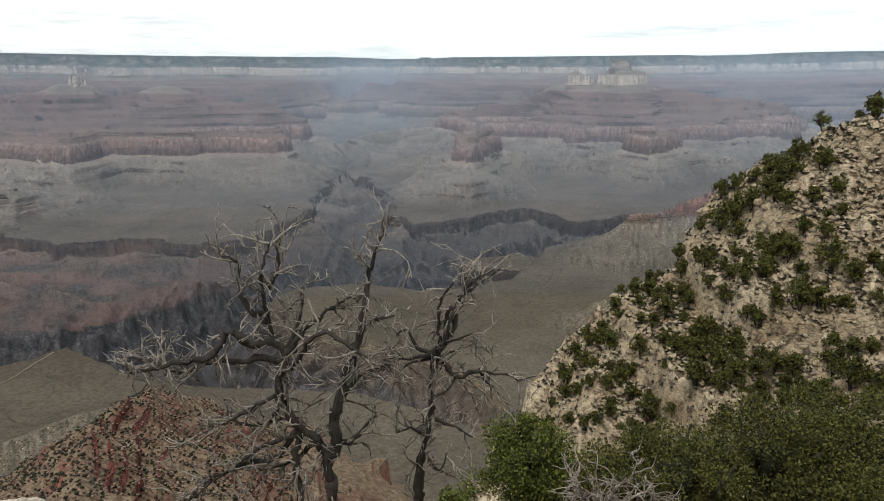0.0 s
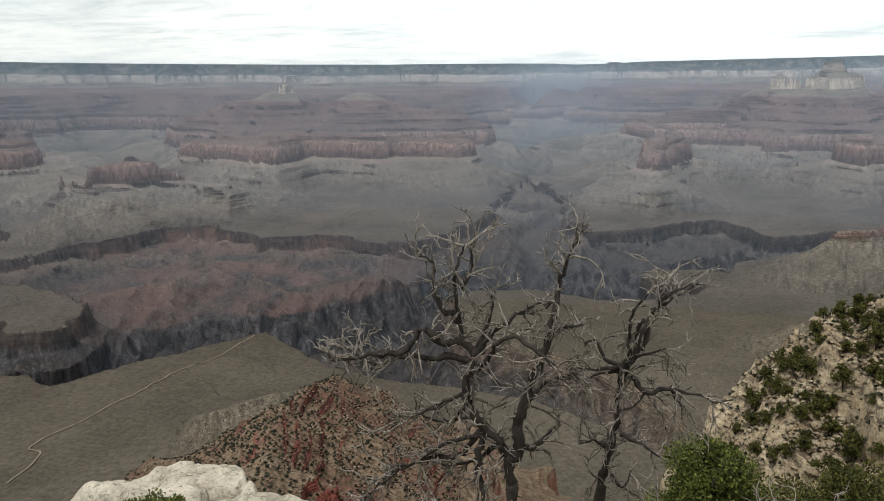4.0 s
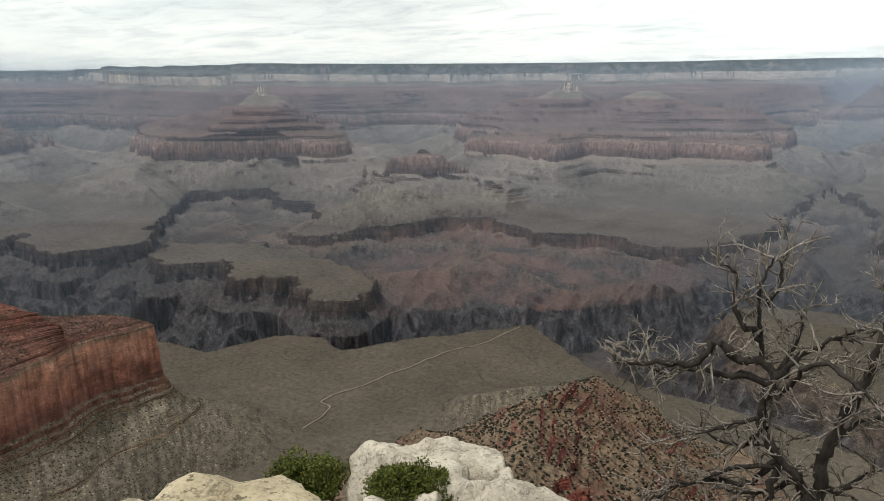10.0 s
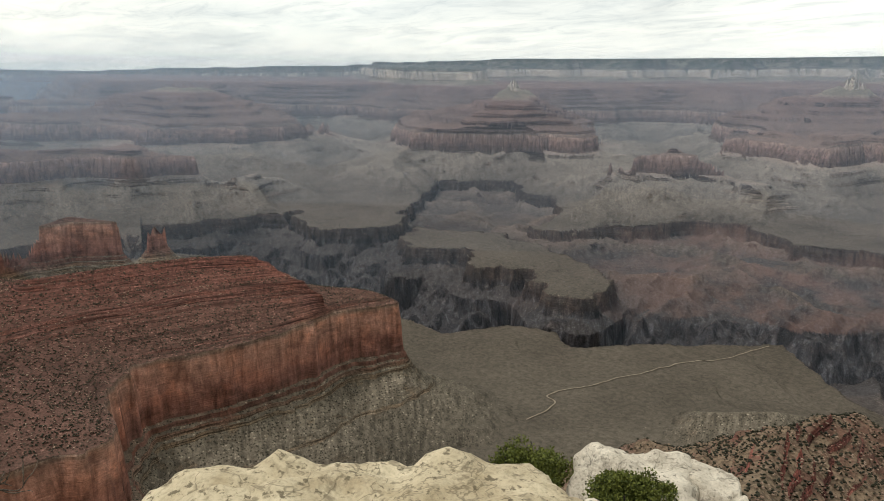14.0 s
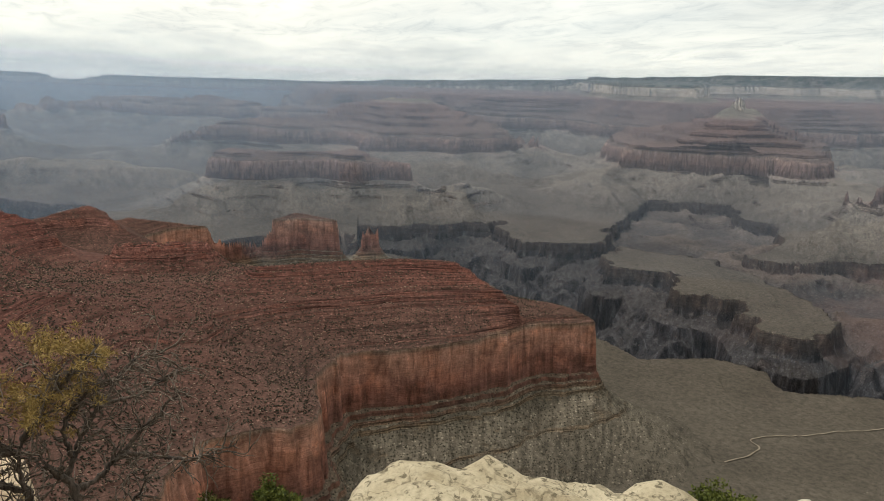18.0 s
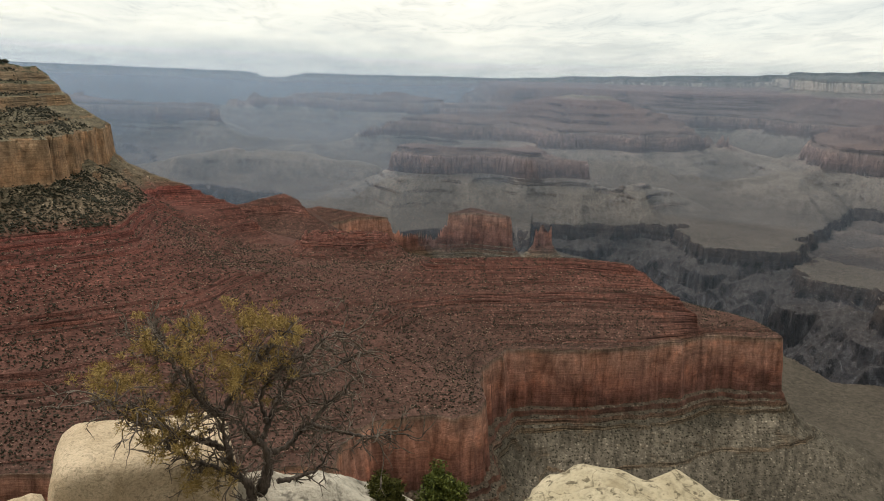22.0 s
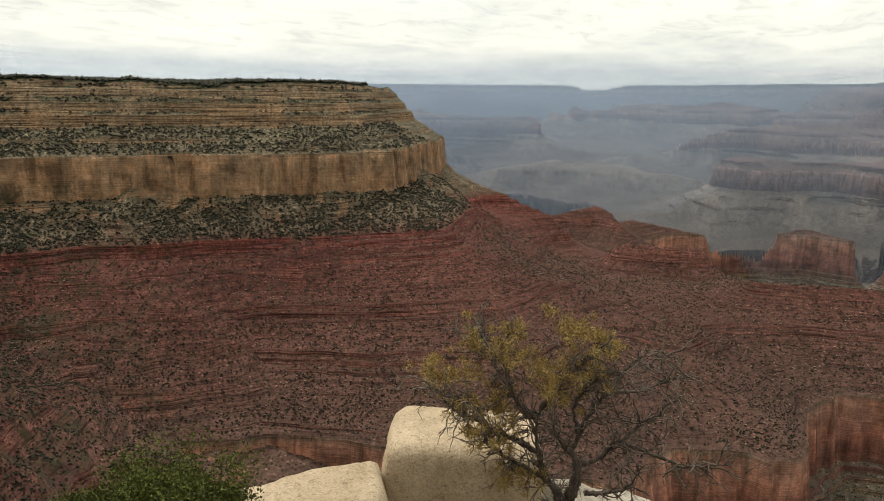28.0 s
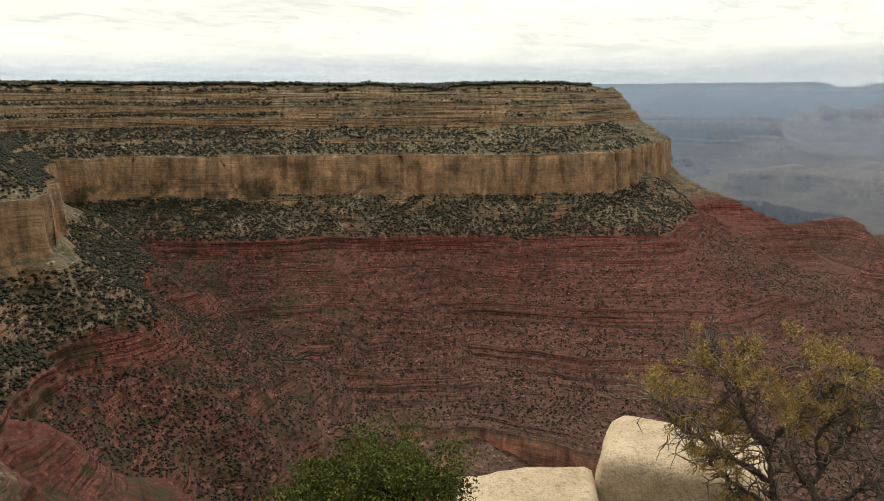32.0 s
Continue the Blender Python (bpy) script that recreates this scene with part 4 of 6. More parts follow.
def build_ground():
    turn, r, z, bed, who = canyon_grid(-38, 168, COLS, ROWS_OUT)
    steep, x, y, facing = steepness(turn, r, z)
    k = drawn_in(r) / r
    az = np.degrees(turn)[:, None] + 0 * r
    red = np.exp(-((az - 30) / 14) ** 2) * ((bed < -1030) & (bed > -1175) & (r > 3500))
    verts = np.stack([x * k, y * k, z * k + EYE], 2).reshape(-1, 3)
    place = np.stack([x, y, bed], 2).reshape(-1, 3)
    i = np.arange(COLS * ROWS_OUT).reshape(COLS, ROWS_OUT)
    quads = np.stack([i[:-1, :-1], i[:-1, 1:], i[1:, 1:], i[1:, :-1]], 2).reshape(-1, 4)
    owner = who[:-1, :-1].reshape(-1)
    run = np.stack([turn[:, None] * np.where(r < 3000, 1600.0, 6500.0 * 0.3), r * 0.12, 0 * r], 2).reshape(-1, 3)
    flat = [("place", "FLOAT_VECTOR", place), ("run", "FLOAT_VECTOR", run), ("bed", "FLOAT", bed.reshape(-1)), ("steep", "FLOAT", steep.reshape(-1)), ("red", "FLOAT", red.reshape(-1).astype(float)),
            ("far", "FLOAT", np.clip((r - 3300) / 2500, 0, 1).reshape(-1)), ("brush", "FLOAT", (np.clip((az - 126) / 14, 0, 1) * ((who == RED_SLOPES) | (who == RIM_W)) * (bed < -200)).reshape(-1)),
            ("buff", "FLOAT", np.isin(who, ridge_index(RED_SPUR, RED_SPUR_ARM)).reshape(-1).astype(float)),
            ("wood", "FLOAT", ((who == RIM_N) & (bed > -122)).reshape(-1).astype(float))]
    for name, label, category, kind, members in LANDFORMS:
        mine = quads[np.isin(owner, members)]
        if not len(mine):
            continue
        used, local = np.unique(mine, return_inverse=True)
        near = name in ("ground", "hillside")
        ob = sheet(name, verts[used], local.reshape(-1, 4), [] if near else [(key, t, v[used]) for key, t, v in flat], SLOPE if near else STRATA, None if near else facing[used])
        tagged(ob, label, category, kind=kind)


COLS, ROWS_OUT = 2400, 540
build_ground()


def build_rear():
    """The flat rim behind the viewpoint, out of sight, that closes the place."""
    a = np.radians(np.linspace(167.9, 322.1, 100))
    rr, aa = np.meshgrid(np.geomspace(1.4, 4900, 60), a)
    x, y = -rr * np.sin(aa), rr * np.cos(aa)
    z = np.interp(rr, [0, 4, 60, 400, 5000], [-1.6, -1.55, 0.5, 6, 40]) + EYE + wave(x, y, 60, 41) * np.clip(rr / 200, 0, 2)
    i = np.arange(rr.size).reshape(rr.shape)
    quads = np.stack([i[:-1, :-1], i[:-1, 1:], i[1:, 1:], i[1:, :-1]], 2).reshape(-1, 4)
    ob = sheet("ground_rear", np.stack([x, y, z], 2).reshape(-1, 3), quads, [], SLOPE)
    tagged(ob, "flat stony rim behind the viewpoint", "ground", kind="structure")
    t = np.radians(np.linspace(0, 360, 24, endpoint=False))
    verts = [(0, 0, 0)] + [(1.5 * math.sin(k), 1.5 * math.cos(k), 0) for k in t]
    me = bpy.data.meshes.new("ground_underfoot")
    me.from_pydata(verts, [], [(0, 1 + (k + 1) % 24, 1 + k) for k in range(24)])
    me.materials.append(SLOPE)
    tagged(new("ground_underfoot", me), "stony ground underfoot", "ground", kind="structure")


build_rear()


# ---- haze: thin sheets of lit air between the walls ----
def haze_material(name, density, tint, top):
    m = bpy.data.materials.new(name)
    n, l = nodes_of(m)
    out, mix = n.new("ShaderNodeOutputMaterial"), n.new("ShaderNodeMixShader")
    clear, veil = n.new("ShaderNodeBsdfTransparent"), n.new("ShaderNodeMixShader")
    back, ahead = n.new("ShaderNodeBsdfDiffuse"), n.new("ShaderNodeBsdfTranslucent")     # air scatters light both ways
    for k, lobe in enumerate((back, ahead)):
        lobe.inputs[0].default_value = (*tint, 1)
        l.new(lobe.outputs[0], veil.inputs[k + 1])
    veil.inputs[0].default_value = 0.5
    geo = n.new("ShaderNodeNewGeometry")
    t = noise_node(n, l, geo.outputs["Position"], 900, 3, 0.5, (1, 1, 1.6))
    sep = n.new("ShaderNodeSeparateXYZ")
    l.new(geo.outputs["Position"], sep.inputs[0])
    thin = n.new("ShaderNodeMapRange")          # the haze lies in the canyon and thins out at the height of the rim
    thin.interpolation_type = "SMOOTHSTEP"
    thin.inputs[1].default_value, thin.inputs[2].default_value = (100.0, 270.0) if top else (15.0, 110.0)
    thin.inputs[3].default_value, thin.inputs[4].default_value = density, 0.0
    l.new(sep.outputs["Z"], thin.inputs[0])
    thick = n.new("ShaderNodeAttribute")
    thick.attribute_name = "thick"
    patchy = calc(n, l, "MULTIPLY", ramp(n, l, t.outputs["Fac"], [(0.3, 0.88), (0.7, 1.1)]), thick.outputs["Fac"])
    l.new(calc(n, l, "MULTIPLY", patchy, thin.outputs[0]), mix.inputs[0])
    l.new(clear.outputs[0], mix.inputs[1])
    l.new(veil.outputs[0], mix.inputs[2])
    l.new(mix.outputs[0], out.inputs[0])
    return m


def haze_sheet(radius, density, tint):
    a = np.radians(np.linspace(-75, 190, 200))
    heights = np.linspace(-1500, 340, 6)
    aa, hh = np.meshgrid(a, heights, indexing="ij")
    verts = np.stack([-radius * np.sin(aa), radius * np.cos(aa), hh], 2).reshape(-1, 3)
    i = np.arange(aa.size).reshape(aa.shape)
    quads = np.stack([i[:-1, :-1], i[:-1, 1:], i[1:, 1:], i[1:, :-1]], 2).reshape(-1, 4)
    thick = np.interp(np.degrees(aa), [50, 92], [1.0, 1.7 if radius < 4600 else 1.0])       # the air is duller towards the west
    if radius >= 4000:      # smoke that hangs over the side canyon, and thicker air to the east
        thick = thick + 1.3 * np.exp(-((np.degrees(aa) - 5.5) / 4.5) ** 2) + np.interp(np.degrees(aa), [-22, -10], [0.8, 0.0])
    ob = sheet("haze", verts, quads, [("thick", "FLOAT", thick.reshape(-1))], haze_material("haze", density, tint, radius < 4600))
    tagged(ob, "thin blue-grey veil of hazy air over the canyon", "haze", "veils of haze", "stuff")


for radius, density in HAZE:
    haze_sheet(radius, density, HAZE_TINT)


# ---- materials of the near things ----
def stone_material(name, light, dark, size, pit=0.5):
    m, n, l, b = material(name)
    tc = n.new("ShaderNodeTexCoord")
    vec = tc.outputs["Object"]
    big = noise_node(n, l, vec, size, 6, 0.6, warp=0.5)
    fine = noise_node(n, l, vec, size * 0.06, 5, 0.7)
    col = blend(n, l, ramp(n, l, big.outputs["Fac"], [(0.32, 0.0), (0.62, 1.0)]), dark, light)
    col = blend(n, l, 0.8, col, ramp(n, l, fine.outputs["Fac"], [(0.3, 0.62), (0.5, 1.0), (0.75, 1.2)]), "MULTIPLY")
    pits = noise_node(n, l, vec, size * 0.11, 3, 0.6)
    col = blend(n, l, ramp(n, l, pits.outputs["Fac"], [(0.34, pit * 1.4), (0.42, 0.0)]), col, tuple(c * 0.3 for c in dark))
    seam = noise_node(n, l, vec, size * 0.8, 4, 0.6, (0.7, 0.7, 2.2), 0.8)
    gap = ramp(n, l, seam.outputs["Fac"], [(0.485, 0.0), (0.498, pit), (0.502, pit), (0.515, 0.0)])
    col = blend(n, l, gap, col, tuple(c * 0.3 for c in dark))
    v = n.new("ShaderNodeTexVoronoi")
    v.inputs["Scale"].default_value = 7.0 / size
    l.new(vec, v.inputs["Vector"])
    spots = noise_node(n, l, vec, size * 0.35, 4, 0.7)
    lichen = ramp(n, l, spots.outputs["Fac"], [(0.58, 0.0), (0.66, pit)])
    col = blend(n, l, lichen, col, tuple(c * 0.42 for c in dark))
    l.new(col, b.inputs["Base Color"])
    b.inputs["Roughness"].default_value = 0.92
    b.inputs["Specular IOR Level"].default_value = 0.2
    bump = n.new("ShaderNodeBump")
    bump.inputs["Strength"].default_value, bump.inputs["Distance"].default_value = 1.0, size * 0.035
    l.new(calc(n, l, "ADD", fine.outputs["Fac"], calc(n, l, "MULTIPLY", v.outputs["Distance"], 0.5)), bump.inputs["Height"])
    l.new(bump.outputs[0], b.inputs["Normal"])
    return m


def bark_material(name, light, dark, size=0.024):
    m, n, l, b = material(name)
    tc = n.new("ShaderNodeTexCoord")
    streak = noise_node(n, l, tc.outputs["Object"], size, 5, 0.65, (1, 1, 0.22))
    patch = noise_node(n, l, tc.outputs["Object"], size * 9, 4, 0.6)
    col = blend(n, l, ramp(n, l, calc(n, l, "ADD", calc(n, l, "MULTIPLY", streak.outputs["Fac"], 0.6), calc(n, l, "MULTIPLY", patch.outputs["Fac"], 0.4)),
                           [(0.40, 0.0), (0.60, 1.0)]), dark, light)
    l.new(col, b.inputs["Base Color"])
    b.inputs["Roughness"].default_value = 0.9
    bump = n.new("ShaderNodeBump")
    bump.inputs["Strength"].default_value, bump.inputs["Distance"].default_value = 1.0, size * 0.3
    l.new(streak.outputs["Fac"], bump.inputs["Height"])
    l.new(bump.outputs[0], b.inputs["Normal"])
    return m


def leaf_material(name, shades):
    """shades: colours from the darkest to the lightest leaf."""
    m, n, l, b = material(name)
    geo, info = n.new("ShaderNodeNewGeometry"), n.new("ShaderNodeObjectInfo")
    mixed = calc(n, l, "ADD", calc(n, l, "MULTIPLY", geo.outputs["Random Per Island"], 0.75), calc(n, l, "MULTIPLY", info.outputs["Random"], 0.25))
    col = ramp(n, l, mixed, [(k / (len(shades) - 1), c) for k, c in enumerate(shades)])
    l.new(col, b.inputs["Base Color"])
    b.inputs["Roughness"].default_value = 0.75
    b.inputs["Specular IOR Level"].default_value = 0.25
    return m


LIMESTONE = stone_material("cream_limestone", (0.66, 0.53, 0.37), (0.48, 0.37, 0.24), 0.7, 0.3)
PITTED_STONE = stone_material("pitted_limestone", (0.62, 0.54, 0.38), (0.36, 0.29, 0.18), 0.5, 0.6)
WHITE_STONE = stone_material("white_limestone", (0.68, 0.62, 0.51), (0.40, 0.355, 0.28), 3.0, 0.5)
HILL_STONE = stone_material("buff_limestone", (0.44, 0.37, 0.26), (0.24, 0.185, 0.12), 2.5, 0.6)
DEAD_WOOD = bark_material("grey_dead_wood", (0.33, 0.29, 0.245), (0.05, 0.04, 0.032))
DARK_BARK = bark_material("dark_bark", (0.042, 0.032, 0.025), (0.006, 0.0045, 0.0035))
PINE_TWIG = bark_material("brown_twigs", (0.22, 0.175, 0.135), (0.04, 0.03, 0.022))
PINE_BARK = bark_material("brown_bark", (0.15, 0.115, 0.09), (0.022, 0.017, 0.013), 0.05)
PALE_TWIG = bark_material("silver_twigs", (0.40, 0.35, 0.30), (0.10, 0.08, 0.065))
PINE_LEAF = leaf_material("yellowed_needles", [(0.07, 0.048, 0.018), (0.22, 0.15, 0.046), (0.41, 0.29, 0.10), (0.28, 0.19, 0.06)])
JUNIPER_LEAF = leaf_material("juniper_leaves", [(0.014, 0.016, 0.005), (0.045, 0.048, 0.011), (0.115, 0.112, 0.024), (0.06, 0.062, 0.014)])
FRESH_LEAF = leaf_material("fresh_leaves", [(0.017, 0.025, 0.006), (0.052, 0.068, 0.012), (0.135, 0.15, 0.027), (0.072, 0.09, 0.015)])
SHADE_CORE = leaf_material("shaded_core", [(0.010, 0.012, 0.005), (0.014, 0.017, 0.007)])
SHRUB_LEAF = leaf_material("shrub_leaves", [(0.009, 0.011, 0.006), (0.018, 0.019, 0.009), (0.036, 0.034, 0.018), (0.014, 0.016, 0.008)])


# ---- builders of the near things ----
def mesh_from(name, verts, faces, mat, smooth=True):
    me = bpy.data.meshes.new(name)
    me.from_pydata([tuple(map(float, v)) for v in verts], [], [tuple(map(int, f)) for f in faces])
    if smooth:
        me.polygons.foreach_set("use_smooth", np.ones(len(me.polygons), bool))
    me.materials.append(mat)
    me.update()
    return me


def part(name, me, parent, label=""):
    ob = new(name, me)
    ob.parent = parent
    if label:
        ob["label"] = label
    return ob


def tube(path, radii, sides, verts, faces):
    """Adds a tapering limb along a path to verts and faces."""
    path = np.asarray(path, float)
    m, first = len(path), len(verts)
    way = np.gradient(path, axis=0)
    way /= np.maximum(np.linalg.norm(way, axis=1), 1e-9)[:, None]
    side = np.cross(way, (0.31, 0.87, 0.37))
    side /= np.maximum(np.linalg.norm(side, axis=1), 1e-9)[:, None]
    other = np.cross(way, side)
    for i in range(m):
        for k in range(sides):
            a = 2 * math.pi * k / sides
            verts.append(path[i] + radii[i] * (math.cos(a) * side[i] + math.sin(a) * other[i]))
    for i in range(m - 1):
        for k in range(sides):
            a, b = first + i * sides + k, first + i * sides + (k + 1) % sides
            faces.append((a, b, b + sides, a + sides))
    verts.append(path[-1] + way[-1] * radii[-1])
    for k in range(sides):
        faces.append((first + (m - 1) * sides + k, first + (m - 1) * sides + (k + 1) % sides, len(verts) - 1))


def curve_through(points, step):
    """A smooth line through a few points."""
    p = np.asarray(points, float)
    q = np.concatenate([[2 * p[0] - p[1]], p, [2 * p[-1] - p[-2]]])
    out = []
    for i in range(1, len(q) - 2):
        k = max(2, int(np.linalg.norm(q[i + 1] - q[i]) / step))
        for t in np.linspace(0, 1, k, endpoint=False):
            out.append(0.5 * (2 * q[i] + (q[i + 1] - q[i - 1]) * t + (2 * q[i - 1] - 5 * q[i] + 4 * q[i + 1] - q[i + 2]) * t * t
                              + (3 * q[i] - q[i - 1] - 3 * q[i + 1] + q[i + 2]) * t ** 3))
    out.append(q[-2])
    return np.array(out)


def twig(start, way, length, radius, rnd, verts, faces, depth, droop=0.0):
    """A crooked twig with its own side twigs."""
    steps = max(4, int(length / 0.045))
    pts, d = [np.array(start, float)], np.array(way, float)
    for _ in range(steps):
        d = d + rnd.normal(0, 0.22, 3) + np.array((0, 0, -droop))
        d /= np.linalg.norm(d)
        pts.append(pts[-1] + d * length / steps)
    tube(pts, np.linspace(radius, radius * 0.25, len(pts)), 3, verts, faces)
    if depth > 0:
        for _ in range(rnd.integers(2, 5)):
            i = rnd.integers(1, len(pts) - 1)
            side = pts[i] - pts[i - 1] + rnd.normal(0, 0.8, 3) * length / steps
            twig(pts[i], side / np.linalg.norm(side), length * rnd.uniform(0.3, 0.6), radius * 0.7, rnd, verts, faces, depth - 1, droop)


def bare_tree(name, base, turn, limbs, radii, seed, twigs, wood, tips, label, category, spread=0.25, twig_length=0.34, droop=0.02):
    """A crooked tree from the run of its limbs: metres to the right and up, seen from the viewpoint."""
    rnd = np.random.default_rng(seed)
    a = radians(turn)
    right, ahead = np.array((math.cos(a), math.sin(a), 0)), np.array((-math.sin(a), math.cos(a), 0))
    root = new(name)
    foot = min(0.0, ground_at(base[0], base[1]) - base[2]) - 0.25
    root.location = (base[0], base[1], base[2] + foot)
    tagged(root, label, category)
    for k, (run, r0) in enumerate(zip(limbs, radii)):
        depth = 0.0 if k < 2 else rnd.uniform(-spread, spread)
        pts = []
        for i, (u, v) in enumerate(run):
            w = depth * (i / (len(run) - 1)) ** 1.2 * (1 + 0.3 * rnd.normal())
            pts.append(right * u + ahead * w + np.array((0, 0, v - foot)))
        if k == 0:
            pts.insert(0, np.array((0.0, 0.0, 0.0)) + right * (run[0][0] - 0.05))
        line = curve_through(pts, 0.05)
        line = line + rnd.normal(0, 0.011, line.shape) * min(1.0, r0 / 0.03)
        share = np.linspace(0, 1, len(line))
        rr = (0.85 * r0 * (1 - share) ** 0.8 + 0.006) * (1 + 0.17 * rnd.normal(size=len(line)).clip(-1.8, 1.8))
        verts, faces = [], []
        tube(line, rr, 8 if r0 > 0.04 else 6, verts, faces)
        limb = part("trunk" if k == 0 else "limb", mesh_from("limb", verts, faces, wood), root)
        verts, faces = [], []
        reach = np.linalg.norm(np.diff(line, axis=0), axis=1).sum()
        for _ in range(int(twigs * reach) + 2):
            i = rnd.integers(int(len(line) * (0.45 if k == 0 else 0.2)), len(line))
            d = rnd.normal(0, 1, 3) + 0.7 * (line[min(i + 1, len(line) - 1)] - line[i - 1]) / 0.08 + np.array((0, 0, 0.1))
            d -= ahead * (d @ ahead) * 0.4
            twig(line[i], d / np.linalg.norm(d), twig_length * rnd.uniform(0.3, 1.0) ** 1.5 * 1.5, 0.014 * twig_length ** 0.5 / 0.6, rnd, verts, faces, 2 if rnd.random() < 0.25 else 1, droop)
        if verts:
            part("twig_spray", mesh_from("twig_spray", verts, faces, tips), limb, "bare silver twigs")
    return root, right, ahead, foot


def sprays(centres, sizes, count, leaf, rnd, flat=1.0, shell=0.55, tall=2.2):
    """Triangles of small leaf sprays heaped round centres: arrays of corners and faces."""
    k = len(centres)
    n = rnd.normal(size=(k, count, 3))
    n /= np.linalg.norm(n, axis=2)[..., None]
    rad = (shell + (1 - shell) * rnd.random((k, count, 1))) * np.asarray(sizes)[:, None, None]
    mid = np.asarray(centres)[:, None, :] + n * rad * np.array((1, 1, flat))
    u = rnd.normal(size=(k, count, 3)) + n * 0.8 + np.array((0, 0, 0.35))
    u /= np.linalg.norm(u, axis=2)[..., None]
    v = np.cross(u, rnd.normal(size=(k, count, 3)))
    v /= np.linalg.norm(v, axis=2)[..., None]
    s = leaf * rnd.uniform(0.55, 1.25, (k, count, 1))
    a, b, c, d = mid - v * s * 0.5, mid + v * s * 0.5, mid + u * s * tall * 0.62 + v * s * 0.3, mid + u * s * tall - v * s * 0.12
    verts = np.stack([a, b, c, d], 2).reshape(-1, 3)
    i = np.arange(k * count)[:, None] * 4
    return verts, np.concatenate([i + np.array((0, 1, 2, 3))])


def quad_mesh(name, verts, quads, mat):
    me = bpy.data.meshes.new(name)
    me.vertices.add(len(verts))
    me.vertices.foreach_set("co", np.asarray(verts, np.float32).ravel())
    me.loops.add(quads.size)
    me.loops.foreach_set("vertex_index", quads.astype(np.int32).ravel())
    me.polygons.add(len(quads))
    me.polygons.foreach_set("loop_start", np.arange(0, quads.size, quads.shape[1], dtype=np.int32))
    me.update()
    me.materials.append(mat)
    return me


def lumpy(name, size, seed, mat, detail=2):
    """A solid near-black lump: the shade inside a bush put into colour."""
    bm = bmesh.new()
    bmesh.ops.create_icosphere(bm, subdivisions=detail, radius=0.5)
    for v in bm.verts:
        k = 0.8 + 0.55 * noise.noise(v.co * 3.1 + Vector((seed, 0, 0)))
        v.co = Vector((v.co.x * size[0], v.co.y * size[1], v.co.z * size[2])) * k
    me = bpy.data.meshes.new(name)
    bm.to_mesh(me)
    bm.free()
    me.polygons.foreach_set("use_smooth", np.ones(len(me.polygons), bool))
    me.materials.append(mat)
    return me


def bush(name, place, wide, high, tall, seed, mat, label, clumps=60, count=110, leaf=0.05, category="bush", group="", stems=6):
    """A many-stemmed evergreen: stems from the ground, a near-black lump for the shade inside and heaps of leaf sprays
    with gaps between.
    """
    rnd = np.random.default_rng(seed)
    root = new(name)
    root.location = place
    tagged(root, label, category, group)
    mid = tall - high * 0.5
    for k in range(stems):
        a = 2 * math.pi * k / stems + rnd.uniform(-0.4, 0.4)
        reach = wide * 0.5 * rnd.uniform(0.3, 0.7)
        tip = np.array((math.cos(a) * reach, math.sin(a) * reach, mid + high * rnd.uniform(0.0, 0.3)))
        line = curve_through([(0, 0, -0.3), tip * (0.35, 0.35, 0.45) + rnd.normal(0, 0.05 * wide, 3), tip], 0.15 * wide)
        verts, faces = [], []
        tube(line, np.linspace(0.028, 0.008, len(line)) * wide, 5, verts, faces)
        part("stem", mesh_from("stem", verts, faces, DARK_BARK), root, "dark gnarled stem")
    heart = part("heart", lumpy("heart", (wide * 0.3, wide * 0.3, high * 0.3), seed, SHADE_CORE), root, "solid near-black lump in place of shaded inner foliage")
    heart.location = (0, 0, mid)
    cs, ss = [], []
    for k in range(clumps):
        n = rnd.normal(size=3)
        n /= np.linalg.norm(n)
        rad = rnd.uniform(0.45, 1.0) * (0.86 + 0.3 * math.sin(2.7 * math.atan2(n[1], n[0]) + seed) * (1 - abs(n[2])))
        cs.append((n[0] * wide * 0.48 * rad, n[1] * wide * 0.48 * rad, mid + high * 0.46 * n[2] * rad))
        ss.append((wide + high) * 0.5 * rnd.uniform(0.09, 0.19))
    v, q = sprays(cs, ss, count, leaf, rnd, 0.75, 0.35, 1.5)
    part("foliage", quad_mesh("foliage", v, q, mat), root)
    return root


